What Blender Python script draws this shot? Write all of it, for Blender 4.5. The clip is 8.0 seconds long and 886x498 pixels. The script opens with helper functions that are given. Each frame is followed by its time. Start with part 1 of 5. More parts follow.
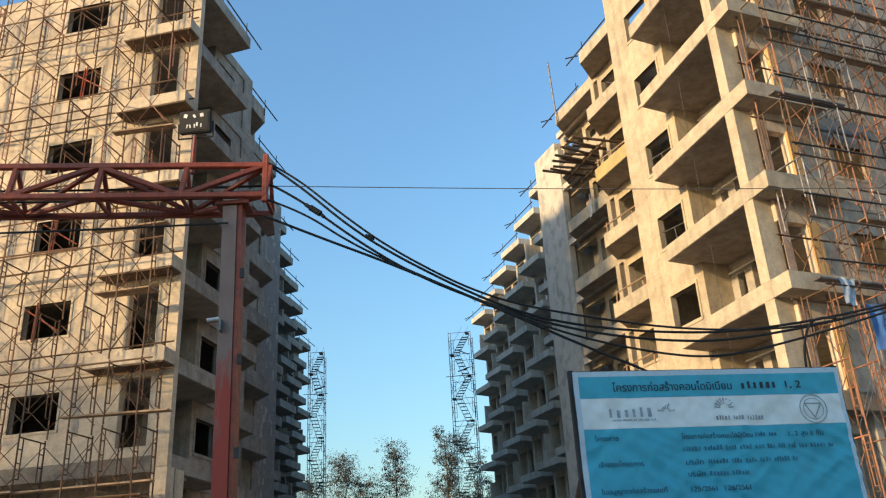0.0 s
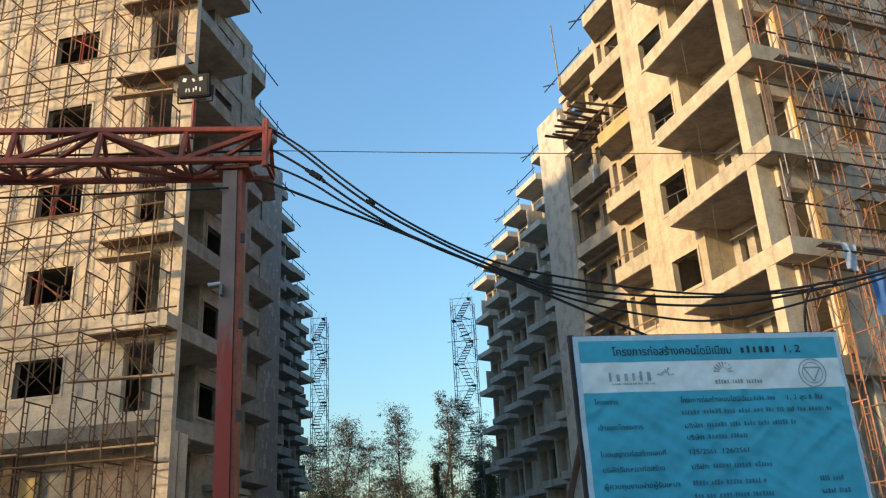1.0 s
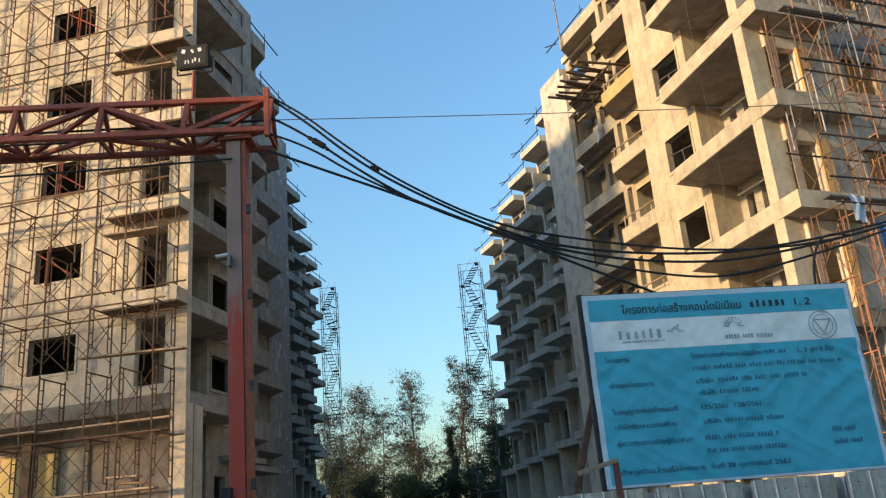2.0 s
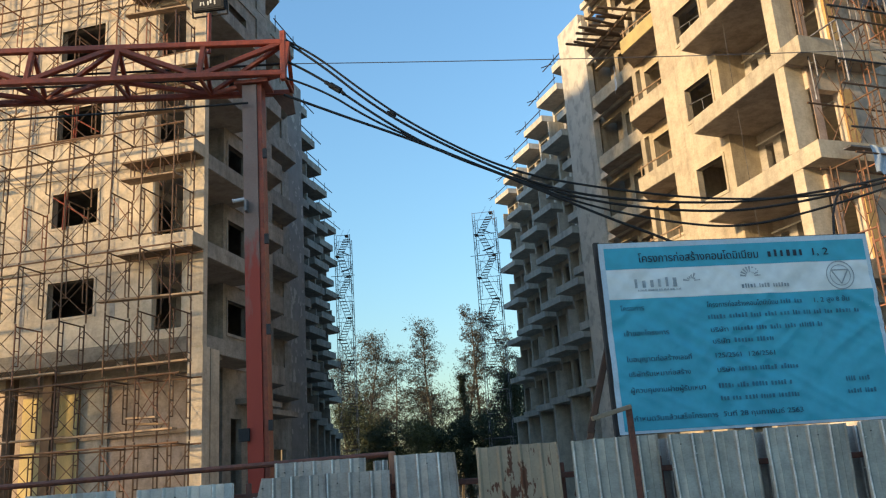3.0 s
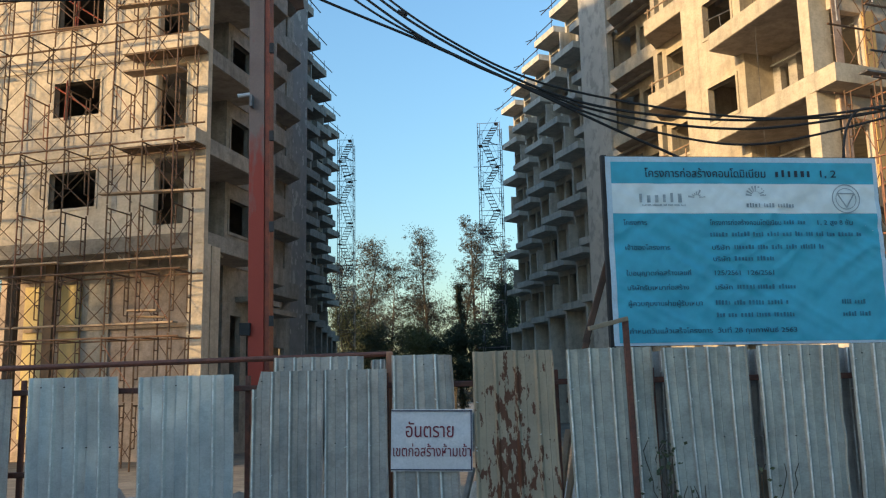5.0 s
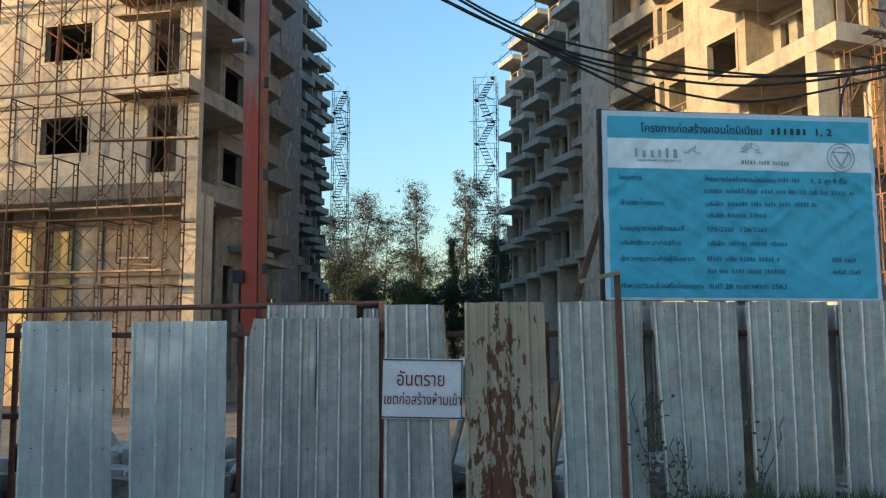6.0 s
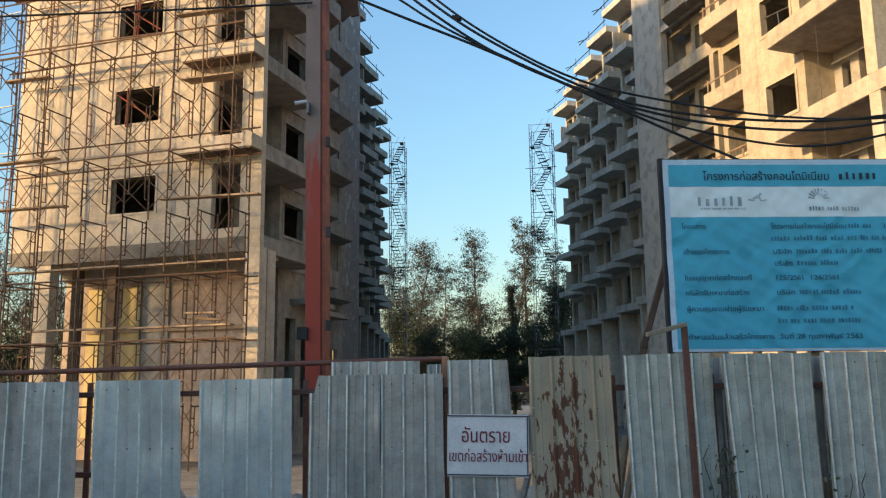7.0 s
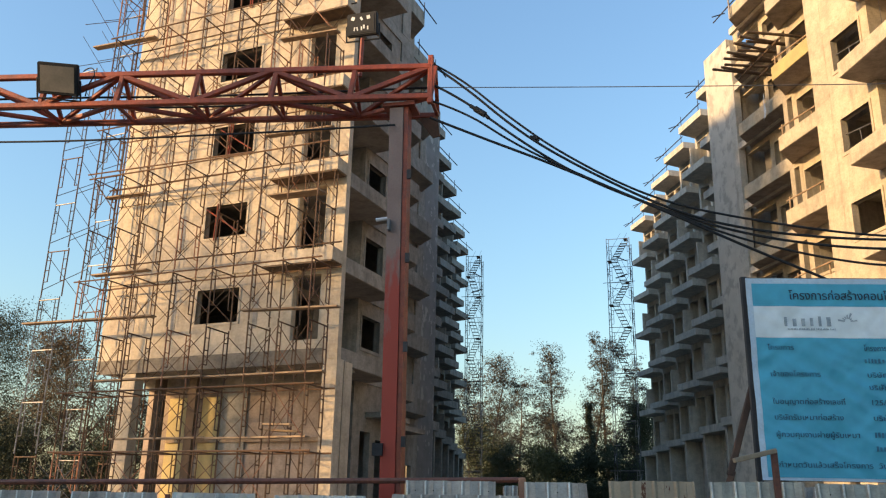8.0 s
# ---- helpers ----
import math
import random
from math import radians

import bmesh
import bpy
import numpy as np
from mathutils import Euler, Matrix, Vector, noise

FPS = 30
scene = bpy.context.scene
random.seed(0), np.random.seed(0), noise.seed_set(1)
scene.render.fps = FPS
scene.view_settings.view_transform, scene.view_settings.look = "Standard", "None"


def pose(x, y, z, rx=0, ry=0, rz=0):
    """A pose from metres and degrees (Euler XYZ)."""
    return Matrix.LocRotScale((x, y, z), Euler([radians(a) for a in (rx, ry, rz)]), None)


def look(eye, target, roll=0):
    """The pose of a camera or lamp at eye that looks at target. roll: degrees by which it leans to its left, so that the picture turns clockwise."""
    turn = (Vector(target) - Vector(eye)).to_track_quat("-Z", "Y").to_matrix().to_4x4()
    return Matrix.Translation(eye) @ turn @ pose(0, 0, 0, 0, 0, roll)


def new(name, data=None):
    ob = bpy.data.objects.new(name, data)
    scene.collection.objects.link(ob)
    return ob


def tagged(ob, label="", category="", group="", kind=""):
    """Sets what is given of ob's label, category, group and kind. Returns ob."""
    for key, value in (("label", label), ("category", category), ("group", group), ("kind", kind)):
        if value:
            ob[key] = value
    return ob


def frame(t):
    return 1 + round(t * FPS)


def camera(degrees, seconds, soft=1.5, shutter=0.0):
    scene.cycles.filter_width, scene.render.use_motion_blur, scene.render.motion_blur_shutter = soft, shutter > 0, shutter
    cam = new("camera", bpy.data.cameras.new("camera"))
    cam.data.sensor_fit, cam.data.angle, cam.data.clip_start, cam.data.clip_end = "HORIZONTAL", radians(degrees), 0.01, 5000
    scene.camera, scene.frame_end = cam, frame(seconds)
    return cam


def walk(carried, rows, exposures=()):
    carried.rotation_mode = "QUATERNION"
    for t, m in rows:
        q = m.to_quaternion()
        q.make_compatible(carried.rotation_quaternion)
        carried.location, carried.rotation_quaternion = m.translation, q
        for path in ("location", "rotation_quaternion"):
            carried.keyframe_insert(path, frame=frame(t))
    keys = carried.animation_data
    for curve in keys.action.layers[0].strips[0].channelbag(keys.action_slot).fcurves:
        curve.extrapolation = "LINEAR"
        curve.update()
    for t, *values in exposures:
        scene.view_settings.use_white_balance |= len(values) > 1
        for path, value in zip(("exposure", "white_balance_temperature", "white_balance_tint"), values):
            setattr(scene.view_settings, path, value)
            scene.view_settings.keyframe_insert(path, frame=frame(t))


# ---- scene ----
cam = camera(54.86, 8.0, 1.2)
PATH = [
    (0, (0.004, -0.004, 1.605), (0.0018, 1.8306, 2.4008), -3.21),
    (0.5, (0.019, 0.004, 1.599), (0.0193, 1.8569, 2.3521), -3.37),
    (1, (0.020, 0.011, 1.593), (0.0084, 1.8756, 2.3158), -3.10),
    (1.5, (0.038, 0.011, 1.582), (0.0262, 1.8854, 2.2801), -4.32),
    (2.8, (-0.022, 0.092, 1.560), (-0.0896, 2.0121, 2.1160), -4.29),
    (3, (-0.014, 0.051, 1.553), (-0.0889, 1.9755, 2.0913), -3.84),
    (3.5, (-0.030, 0.049, 1.551), (-0.1185, 1.9831, 2.0513), -3.07),
    (4, (-0.043, 0.059, 1.536), (-0.1402, 2.0056, 1.9849), -2.43),
    (4.5, (-0.049, 0.079, 1.527), (-0.1474, 2.0374, 1.9189), -1.79),
    (6, (-0.057, 0.070, 1.459), (-0.1307, 2.0552, 1.6885), -0.09),
    (6.5, (-0.074, 0.081, 1.474), (-0.1681, 2.0681, 1.6756), 0.10),
    (7, (-0.095, 0.058, 1.540), (-0.3020, 2.0180, 1.8792), -0.67),
    (7.5, (-0.116, 0.011, 1.562), (-0.4743, 1.9045, 2.0955), 0.44),
    (8, (-0.105, 0.022, 1.569), (-0.4793, 1.8948, 2.1639), 1.21),
]
walk(cam, [(t, look(eye, target, roll)) for t, eye, target, roll in PATH], [(0, 1.05, 7450, 10), (4.5, 1.07, 7500, 10), (6.2, 1.15, 7600, 11), (6.6, 1.15, 7650, 11), (7.4, 1.17, 8200, 16), (8, 1.18, 8300, 17)])

# ---- world and sun ----
SUN_AZ, SUN_EL = radians(238.0), radians(14.0)
world = bpy.data.worlds.new("world")
scene.world = world
world.use_nodes = True
sky = world.node_tree.nodes.new("ShaderNodeTexSky")
sky.sky_type, sky.sun_disc = "NISHITA", False
sky.air_density, sky.dust_density, sky.ozone_density, sky.altitude = 1.8, 2.0, 7.0, 400
sky.sun_elevation, sky.sun_rotation = SUN_EL, SUN_AZ
background = world.node_tree.nodes["Background"]
background.inputs["Strength"].default_value = 0.19
world.node_tree.links.new(sky.outputs[0], background.inputs[0])
sun = new("sun", bpy.data.lights.new("sun", "SUN"))
sun.data.energy, sun.data.angle, sun.data.color = 2.85, radians(2.6), (1.0, 0.73, 0.41)
to_sun = Vector((math.sin(SUN_AZ) * math.cos(SUN_EL), math.cos(SUN_AZ) * math.cos(SUN_EL), math.sin(SUN_EL)))
sun.matrix_world = look(to_sun * 100, (0, 0, 0))



# ---- materials ----
def material(name, base, dark, rough=0.85, metal=0.0, scale=3.0, fine=40.0, bump=0.3, vary=0.15, streak=0.0, blotch=0.0, runs=0.0):
    m = bpy.data.materials.new(name)
    m.use_nodes = True
    n, l = m.node_tree.nodes, m.node_tree.links
    b = n["Principled BSDF"]
    b.inputs["Roughness"].default_value, b.inputs["Metallic"].default_value = rough, metal
    geo = n.new("ShaderNodeNewGeometry")
    mp = n.new("ShaderNodeMapping")
    mp.inputs["Scale"].default_value = (1, 1, 1 - 0.8 * streak)
    l.new(geo.outputs["Position"], mp.inputs[0])
    big, small = n.new("ShaderNodeTexNoise"), n.new("ShaderNodeTexNoise")
    big.inputs["Scale"].default_value, big.inputs["Detail"].default_value = scale, 6
    small.inputs["Scale"].default_value, small.inputs["Detail"].default_value = fine, 4
    l.new(mp.outputs[0], big.inputs["Vector"])
    l.new(geo.outputs["Position"], small.inputs["Vector"])
    ramp = n.new("ShaderNodeValToRGB")
    ramp.color_ramp.elements[0].position, ramp.color_ramp.elements[1].position = 0.32, 0.68
    ramp.color_ramp.elements[0].color, ramp.color_ramp.elements[1].color = (*dark, 1), (*base, 1)
    l.new(big.outputs[0], ramp.inputs[0])
    info = n.new("ShaderNodeObjectInfo")
    span = n.new("ShaderNodeMapRange")
    span.inputs["To Min"].default_value, span.inputs["To Max"].default_value = 1 - vary, 1 + vary
    l.new(info.outputs["Random"], span.inputs["Value"])
    grain = n.new("ShaderNodeMapRange")
    grain.inputs["To Min"].default_value, grain.inputs["To Max"].default_value = 0.82, 1.18
    l.new(small.outputs[0], grain.inputs["Value"])
    mul = n.new("ShaderNodeMath")
    mul.operation = "MULTIPLY"
    l.new(span.outputs[0], mul.inputs[0])
    l.new(grain.outputs[0], mul.inputs[1])
    for amount, stretch, size, low, high in ((blotch, (1, 1, 1), scale * 3.7, 0.42, 0.62), (runs, (1, 1, 0.12), 3.2, 0.50, 0.72), (blotch * 0.7, (1, 1, 2.5), scale * 11, 0.45, 0.7)):
        if amount:
            at, tex, cut, more = n.new("ShaderNodeMapping"), n.new("ShaderNodeTexNoise"), n.new("ShaderNodeMapRange"), n.new("ShaderNodeMath")
            at.inputs["Scale"].default_value = stretch
            l.new(geo.outputs["Position"], at.inputs[0])
            l.new(at.outputs[0], tex.inputs["Vector"])
            tex.inputs["Scale"].default_value, tex.inputs["Detail"].default_value, tex.inputs["Roughness"].default_value = size, 8, 0.65
            cut.inputs["From Min"].default_value, cut.inputs["From Max"].default_value = low, high
            cut.inputs["To Min"].default_value, cut.inputs["To Max"].default_value = 1.0, 1.0 - amount
            l.new(tex.outputs[0], cut.inputs["Value"])
            more.operation = "MULTIPLY"
            l.new(mul.outputs[0], more.inputs[0])
            l.new(cut.outputs[0], more.inputs[1])
            mul = more
    mix = n.new("ShaderNodeVectorMath")
    mix.operation = "SCALE"
    l.new(ramp.outputs[0], mix.inputs[0])
    l.new(mul.outputs[0], mix.inputs["Scale"])
    l.new(mix.outputs[0], b.inputs["Base Color"])
    bp = n.new("ShaderNodeBump")
    bp.inputs["Strength"].default_value, bp.inputs["Distance"].default_value = bump, 0.02
    l.new(small.outputs[0], bp.inputs["Height"])
    l.new(bp.outputs[0], b.inputs["Normal"])
    return m


PLASTER = material("plaster", (0.63, 0.53, 0.41), (0.50, 0.415, 0.325), scale=0.6, fine=14, vary=0.04, streak=0.4, blotch=0.22, runs=0.22)
CONCRETE = material("concrete", (0.47, 0.44, 0.395), (0.35, 0.325, 0.29), scale=0.8, fine=25, vary=0.07, streak=0.6, blotch=0.28, runs=0.35)
CREAM = material("cream_plaster", (0.54, 0.46, 0.35), (0.42, 0.355, 0.27), scale=0.8, fine=20, vary=0.05, blotch=0.2, runs=0.3)
PALEGREY = material("pale_concrete", (0.64, 0.595, 0.52), (0.50, 0.465, 0.41), scale=0.8, fine=25, vary=0.07, streak=0.6, blotch=0.2, runs=0.3)
# roughly 0.6 times PALEGREY, with similar blotches and runs
SMOKE = material("darker_concrete", (0.39, 0.36, 0.32), (0.27, 0.25, 0.225), scale=0.8, fine=25, vary=0.07, streak=0.6, blotch=0.3, runs=0.35)
ROUGHWALL = material("rough_brown_render", (0.50, 0.385, 0.31), (0.38, 0.29, 0.235), scale=0.9, fine=20, vary=0.03, blotch=0.3, runs=0.2)
# warm underside tone with bounced light put into the colour
SOFFIT = material("bounce_lit_underside", (0.42, 0.355, 0.30), (0.32, 0.27, 0.23), scale=0.7, fine=25, vary=0.05, blotch=0.3)
RAW = material("raw_concrete", (0.42, 0.385, 0.35), (0.31, 0.285, 0.26), scale=0.6, fine=25, vary=0.06, streak=0.5, blotch=0.3)
RUST = material("rusty_steel", (0.17, 0.09, 0.05), (0.085, 0.05, 0.032), rough=0.7, metal=0.2, scale=5, vary=0.3)
REDSTEEL = material("red_painted_steel", (0.42, 0.07, 0.026), (0.25, 0.045, 0.022), rough=0.55, scale=4, blotch=0.3)
GREYTUBE = material("grey_steel_tube", (0.22, 0.22, 0.23), (0.10, 0.09, 0.09), rough=0.5, metal=0.6, scale=5, vary=0.2)
ZINC = material("galvanised_sheet", (0.47, 0.435, 0.415), (0.36, 0.33, 0.315), rough=0.42, metal=0.45, scale=2.2, fine=60, bump=0.08, vary=0.14, streak=0.6, blotch=0.2, runs=0.34)
ZINCGREY = material("weathered_galvanised_sheet", (0.46, 0.455, 0.42), (0.35, 0.345, 0.32), rough=0.42, metal=0.45, scale=2.2, fine=60, bump=0.08, vary=0.14, streak=0.6, blotch=0.2, runs=0.34)
SIGNBLUE = material("blue_vinyl", (0.012, 0.36, 0.51), (0.010, 0.315, 0.45), rough=0.38, scale=1.2, fine=8, bump=0.05, vary=0)
GROUND = material("dirt", (0.30, 0.25, 0.19), (0.19, 0.155, 0.12), scale=0.8, fine=15, vary=0, blotch=0.3)
# green pulled to grey: distant haze is put into the leaf colour
LEAFHAZE = material("leaf", (0.07, 0.07, 0.058), (0.042, 0.043, 0.036), rough=0.7, scale=1.5, fine=6, vary=0.2)
BARK = material("bark", (0.10, 0.08, 0.06), (0.06, 0.05, 0.04), rough=0.9, scale=4)


REDBROWN = material("red_brown_steel", (0.21, 0.062, 0.036), (0.12, 0.042, 0.028), rough=0.65, scale=6, blotch=0.3)
TIMBER = material("weathered_timber", (0.38, 0.27, 0.18), (0.22, 0.15, 0.10), scale=5, fine=30)
DARKTIMBER = material("dark_timber", (0.15, 0.095, 0.06), (0.08, 0.055, 0.04), scale=5, fine=30, streak=0.6)
YELLOW = material("formwork_plywood", (0.50, 0.41, 0.19), (0.37, 0.30, 0.15), scale=1.5, fine=20)
BALCONY = material("balcony_concrete", (0.54, 0.465, 0.355), (0.42, 0.365, 0.285), scale=1.1, fine=25, vary=0.06, streak=0.3, blotch=0.22, runs=0.3)
RUSTLIGHT = material("orange_primer_steel", (0.38, 0.17, 0.10), (0.23, 0.105, 0.065), rough=0.65, metal=0.2, scale=5, vary=0.25)
DARKSTEEL = material("dark_steel", (0.045, 0.042, 0.045), (0.025, 0.024, 0.026), rough=0.7, metal=0.2, scale=6)
BLACK = material("black_rubber", (0.012, 0.013, 0.016), (0.007, 0.008, 0.01), rough=0.75, scale=6, vary=0.05)
WHITEPAINT = material("white_paint", (0.75, 0.74, 0.72), (0.6, 0.59, 0.57), rough=0.5, scale=4)
LENSGLASS = material("dusty_glass", (0.24, 0.20, 0.16), (0.16, 0.14, 0.11), rough=0.3, scale=4, bump=0.02)
ZINCBLUE = material("new_galvanised_sheet", (0.54, 0.555, 0.56), (0.44, 0.45, 0.455), rough=0.36, metal=0.5, scale=2.2, fine=60, bump=0.05, vary=0.06, streak=0.6, blotch=0.14, runs=0.2)
SIGNWHITE = material("white_vinyl", (0.68, 0.76, 0.79), (0.59, 0.67, 0.70), rough=0.4, scale=1.2, fine=8, bump=0.05, vary=0)
SIGNEDGE = material("pale_vinyl_edge", (0.45, 0.58, 0.68), (0.40, 0.52, 0.62), rough=0.4, scale=1.2, vary=0)
SIGNPAPER = material("danger_vinyl", (0.66, 0.61, 0.62), (0.57, 0.53, 0.54), rough=0.45, scale=3, vary=0)
INK = material("dark_blue_ink", (0.008, 0.05, 0.09), (0.010, 0.10, 0.16), rough=0.5, scale=14, fine=30, vary=0)
MIDINK = material("worn_blue_ink", (0.010, 0.10, 0.16), (0.012, 0.20, 0.30), rough=0.5, scale=14, fine=30, vary=0)
DARKINK = material("title_ink", (0.008, 0.016, 0.03), (0.01, 0.02, 0.04), rough=0.5, scale=10, vary=0)
GREYINK = material("faded_ink", (0.17, 0.23, 0.27), (0.36, 0.42, 0.46), rough=0.5, scale=9, vary=0)
REDINK = material("red_ink", (0.22, 0.015, 0.03), (0.16, 0.012, 0.028), rough=0.5, scale=9, vary=0)
BLUEINK = material("border_ink", (0.03, 0.025, 0.06), (0.025, 0.02, 0.05), rough=0.5, scale=9, vary=0)
LEAFDARK = material("dark_leaf", (0.045, 0.06, 0.028), (0.028, 0.04, 0.018), rough=0.7, scale=1.5, fine=6, vary=0.15)
LEAFYELLOW = material("yellow_leaf", (0.115, 0.11, 0.035), (0.07, 0.07, 0.025), rough=0.7, scale=1.5, fine=6)
LEAFBROWN = material("dry_leaf", (0.13, 0.09, 0.05), (0.07, 0.06, 0.035), rough=0.7, scale=1.5, fine=6)
LEAFWEED = material("weed_leaf", (0.07, 0.09, 0.04), (0.045, 0.055, 0.028), rough=0.7, scale=9, fine=20)
PALECLOTH = material("pale_cloth", (0.45, 0.50, 0.55), (0.25, 0.33, 0.45), rough=0.9, scale=9, fine=40)
BLUECLOTH = material("blue_cloth", (0.05, 0.16, 0.42), (0.03, 0.10, 0.28), rough=0.8, scale=4)

# lighter rib crests: sky highlight put into the colour, plus some rubbing
CRESTLIGHT = material("rubbed_ridge_highlight", (0.88, 0.88, 0.87), (0.58, 0.575, 0.56), rough=0.42, metal=0.4, scale=3.0, fine=50, bump=0.05, vary=0.1, blotch=0.25)
BRIGHTZINC = material("bright_zinc", (0.82, 0.84, 0.84), (0.7, 0.72, 0.72), rough=0.3, metal=0.6, scale=8)
DARKRUST = material("dark_rust", (0.115, 0.055, 0.035), (0.065, 0.035, 0.025), rough=0.75, metal=0.1, scale=5, vary=0.2)
PANEL = material("pale_yellow_panel", (0.68, 0.54, 0.27), (0.57, 0.44, 0.22), scale=1.5, fine=20)
JAMB = material("orange_plywood", (0.62, 0.42, 0.19), (0.48, 0.31, 0.14), scale=1.5, fine=20, vary=0.1)
# pink-grey plaster, lightened and warmed to stand for sun on the right front
PINKGREYLIT = material("lit_pink_grey_plaster", (0.72, 0.605, 0.50), (0.57, 0.475, 0.39), scale=0.8, fine=20, vary=0.05, blotch=0.25, runs=0.3)
DARKBAND = material("dark_band_concrete", (0.27, 0.235, 0.195), (0.18, 0.155, 0.13), scale=0.9, fine=20, vary=0.04, streak=0.4, blotch=0.35)
BRICKPINK = material("pink_render", (0.50, 0.36, 0.29), (0.38, 0.27, 0.22), scale=1.5, fine=20, blotch=0.3)
# bluish dark tone painted in for shade below a band
SHADEBLUE = material("grey_blue_shade", (0.17, 0.20, 0.24), (0.12, 0.14, 0.17), scale=1.5, fine=20)


def two_tone(name, first, second, low, high, scale, rough, metal, axis=(1.0, 1.0, 0.35), fade=None, patch=None):
    """Patches of a second coat over a first, where a stretched noise passes a threshold."""
    m = material(name, first[0], first[1], rough=rough, metal=metal, scale=2.0, fine=45, bump=0.1, vary=0.05)
    n, l = m.node_tree.nodes, m.node_tree.links
    b = n["Principled BSDF"]
    base = b.inputs["Base Color"].links[0].from_socket
    geo, mp, tex, ramp, mix = n.new("ShaderNodeNewGeometry"), n.new("ShaderNodeMapping"), n.new("ShaderNodeTexNoise"), n.new("ShaderNodeValToRGB"), n.new("ShaderNodeMix")
    mp.inputs["Scale"].default_value = axis
    l.new(geo.outputs["Position"], mp.inputs[0])
    l.new(mp.outputs[0], tex.inputs["Vector"])
    tex.inputs["Scale"].default_value, tex.inputs["Detail"].default_value, tex.inputs["Roughness"].default_value = scale, 7, 0.62
    ramp.color_ramp.elements[0].position, ramp.color_ramp.elements[1].position = low, high
    l.new(tex.outputs[0], ramp.inputs[0])
    if fade:
        # the second coat is worn off with height
        cut, worn, add = n.new("ShaderNodeSeparateXYZ"), n.new("ShaderNodeMapRange"), n.new("ShaderNodeMath")
        l.new(geo.outputs["Position"], cut.inputs[0])
        l.new(cut.outputs["Z"], worn.inputs["Value"])
        worn.inputs["From Min"].default_value, worn.inputs["From Max"].default_value = fade
        worn.inputs["To Min"].default_value, worn.inputs["To Max"].default_value = 0.3, -0.12
        l.new(tex.outputs[0], add.inputs[0])
        l.new(worn.outputs[0], add.inputs[1])
        l.new(add.outputs[0], ramp.inputs[0])
        if patch:
            # it eats the sheet between two upright lines and thins out beside them
            worn.inputs["To Min"].default_value, worn.inputs["To Max"].default_value = 0.13, -0.01
            middle, away, thin, more = n.new("ShaderNodeMath"), n.new("ShaderNodeMath"), n.new("ShaderNodeMapRange"), n.new("ShaderNodeMath")
            middle.operation, middle.inputs[1].default_value = "SUBTRACT", (patch[0] + patch[1]) / 2
            away.operation = "ABSOLUTE"
            l.new(cut.outputs["X"], middle.inputs[0])
            l.new(middle.outputs[0], away.inputs[0])
            l.new(away.outputs[0], thin.inputs["Value"])
            half = (patch[1] - patch[0]) / 2
            thin.inputs["From Min"].default_value, thin.inputs["From Max"].default_value = half - patch[2], half + patch[2]
            thin.inputs["To Min"].default_value, thin.inputs["To Max"].default_value = 0.025, -0.12
            l.new(add.outputs[0], more.inputs[0])
            l.new(thin.outputs[0], more.inputs[1])
            l.new(more.outputs[0], ramp.inputs[0])
    mix.data_type = "RGBA"
    l.new(ramp.outputs[0], mix.inputs["Factor"])
    l.new(base, mix.inputs["A"])
    mix.inputs["B"].default_value = (*second, 1)
    l.new(mix.outputs["Result"], b.inputs["Base Color"])
    inv = n.new("ShaderNodeMapRange")
    inv.inputs["To Min"].default_value, inv.inputs["To Max"].default_value = metal, 0.0
    l.new(ramp.outputs[0], inv.inputs["Value"])
    l.new(inv.outputs[0], b.inputs["Metallic"])
    return m


PATCHED = two_tone("patched_concrete", ((0.55, 0.515, 0.46), (0.48, 0.45, 0.40)), (0.37, 0.345, 0.31), 0.50, 0.60, 2.0, 0.85, 0.0, (1.0, 1.0, 0.8))
# darker than PATCHED, with lighter patches; left tower only
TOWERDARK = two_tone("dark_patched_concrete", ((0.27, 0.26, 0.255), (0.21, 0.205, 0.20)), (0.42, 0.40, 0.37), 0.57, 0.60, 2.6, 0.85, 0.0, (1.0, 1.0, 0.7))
RUSTSHEET = two_tone("rusted_sheet", ((0.40, 0.30, 0.21), (0.30, 0.23, 0.165)), (0.115, 0.034, 0.014), 0.56, 0.58, 15.0, 0.6, 0.1, (1.0, 1.0, 0.33), (-0.2, 2.2), (0.0, 0.44, 0.16))
POSTPAINT = two_tone("faded_red_paint", ((0.25, 0.165, 0.14), (0.20, 0.12, 0.10)), (0.34, 0.032, 0.015), 0.50, 0.62, 3.0, 0.6, 0.1, (1.0, 1.0, 0.3), (3.0, 5.4))


# ---- mesh helpers ----
def empty(name, m=None, parent=None):
    ob = new(name)
    ob.empty_display_size = 0.2
    if parent:
        ob.parent = parent
    if m is not None:
        ob.matrix_basis = m
    return ob


def part(name, bm, mat, parent=None, label=""):
    me = bpy.data.meshes.new(name)
    bm.to_mesh(me)
    bm.free()
    me.materials.append(mat)
    ob = new(name, me)
    if parent:
        ob.parent = parent
    return tagged(ob, label)


def box(bm, x0, y0, z0, x1, y1, z1):
    v = [bm.verts.new(p) for p in ((x0, y0, z0), (x1, y0, z0), (x1, y1, z0), (x0, y1, z0), (x0, y0, z1), (x1, y0, z1), (x1, y1, z1), (x0, y1, z1))]
    for f in ((3, 2, 1, 0), (4, 5, 6, 7), (0, 1, 5, 4), (1, 2, 6, 5), (2, 3, 7, 6), (3, 0, 4, 7)):
        bm.faces.new([v[i] for i in f])
    return v


def boxes(*rows):
    bm = bmesh.new()
    for r in rows:
        box(bm, *r)
    return bm


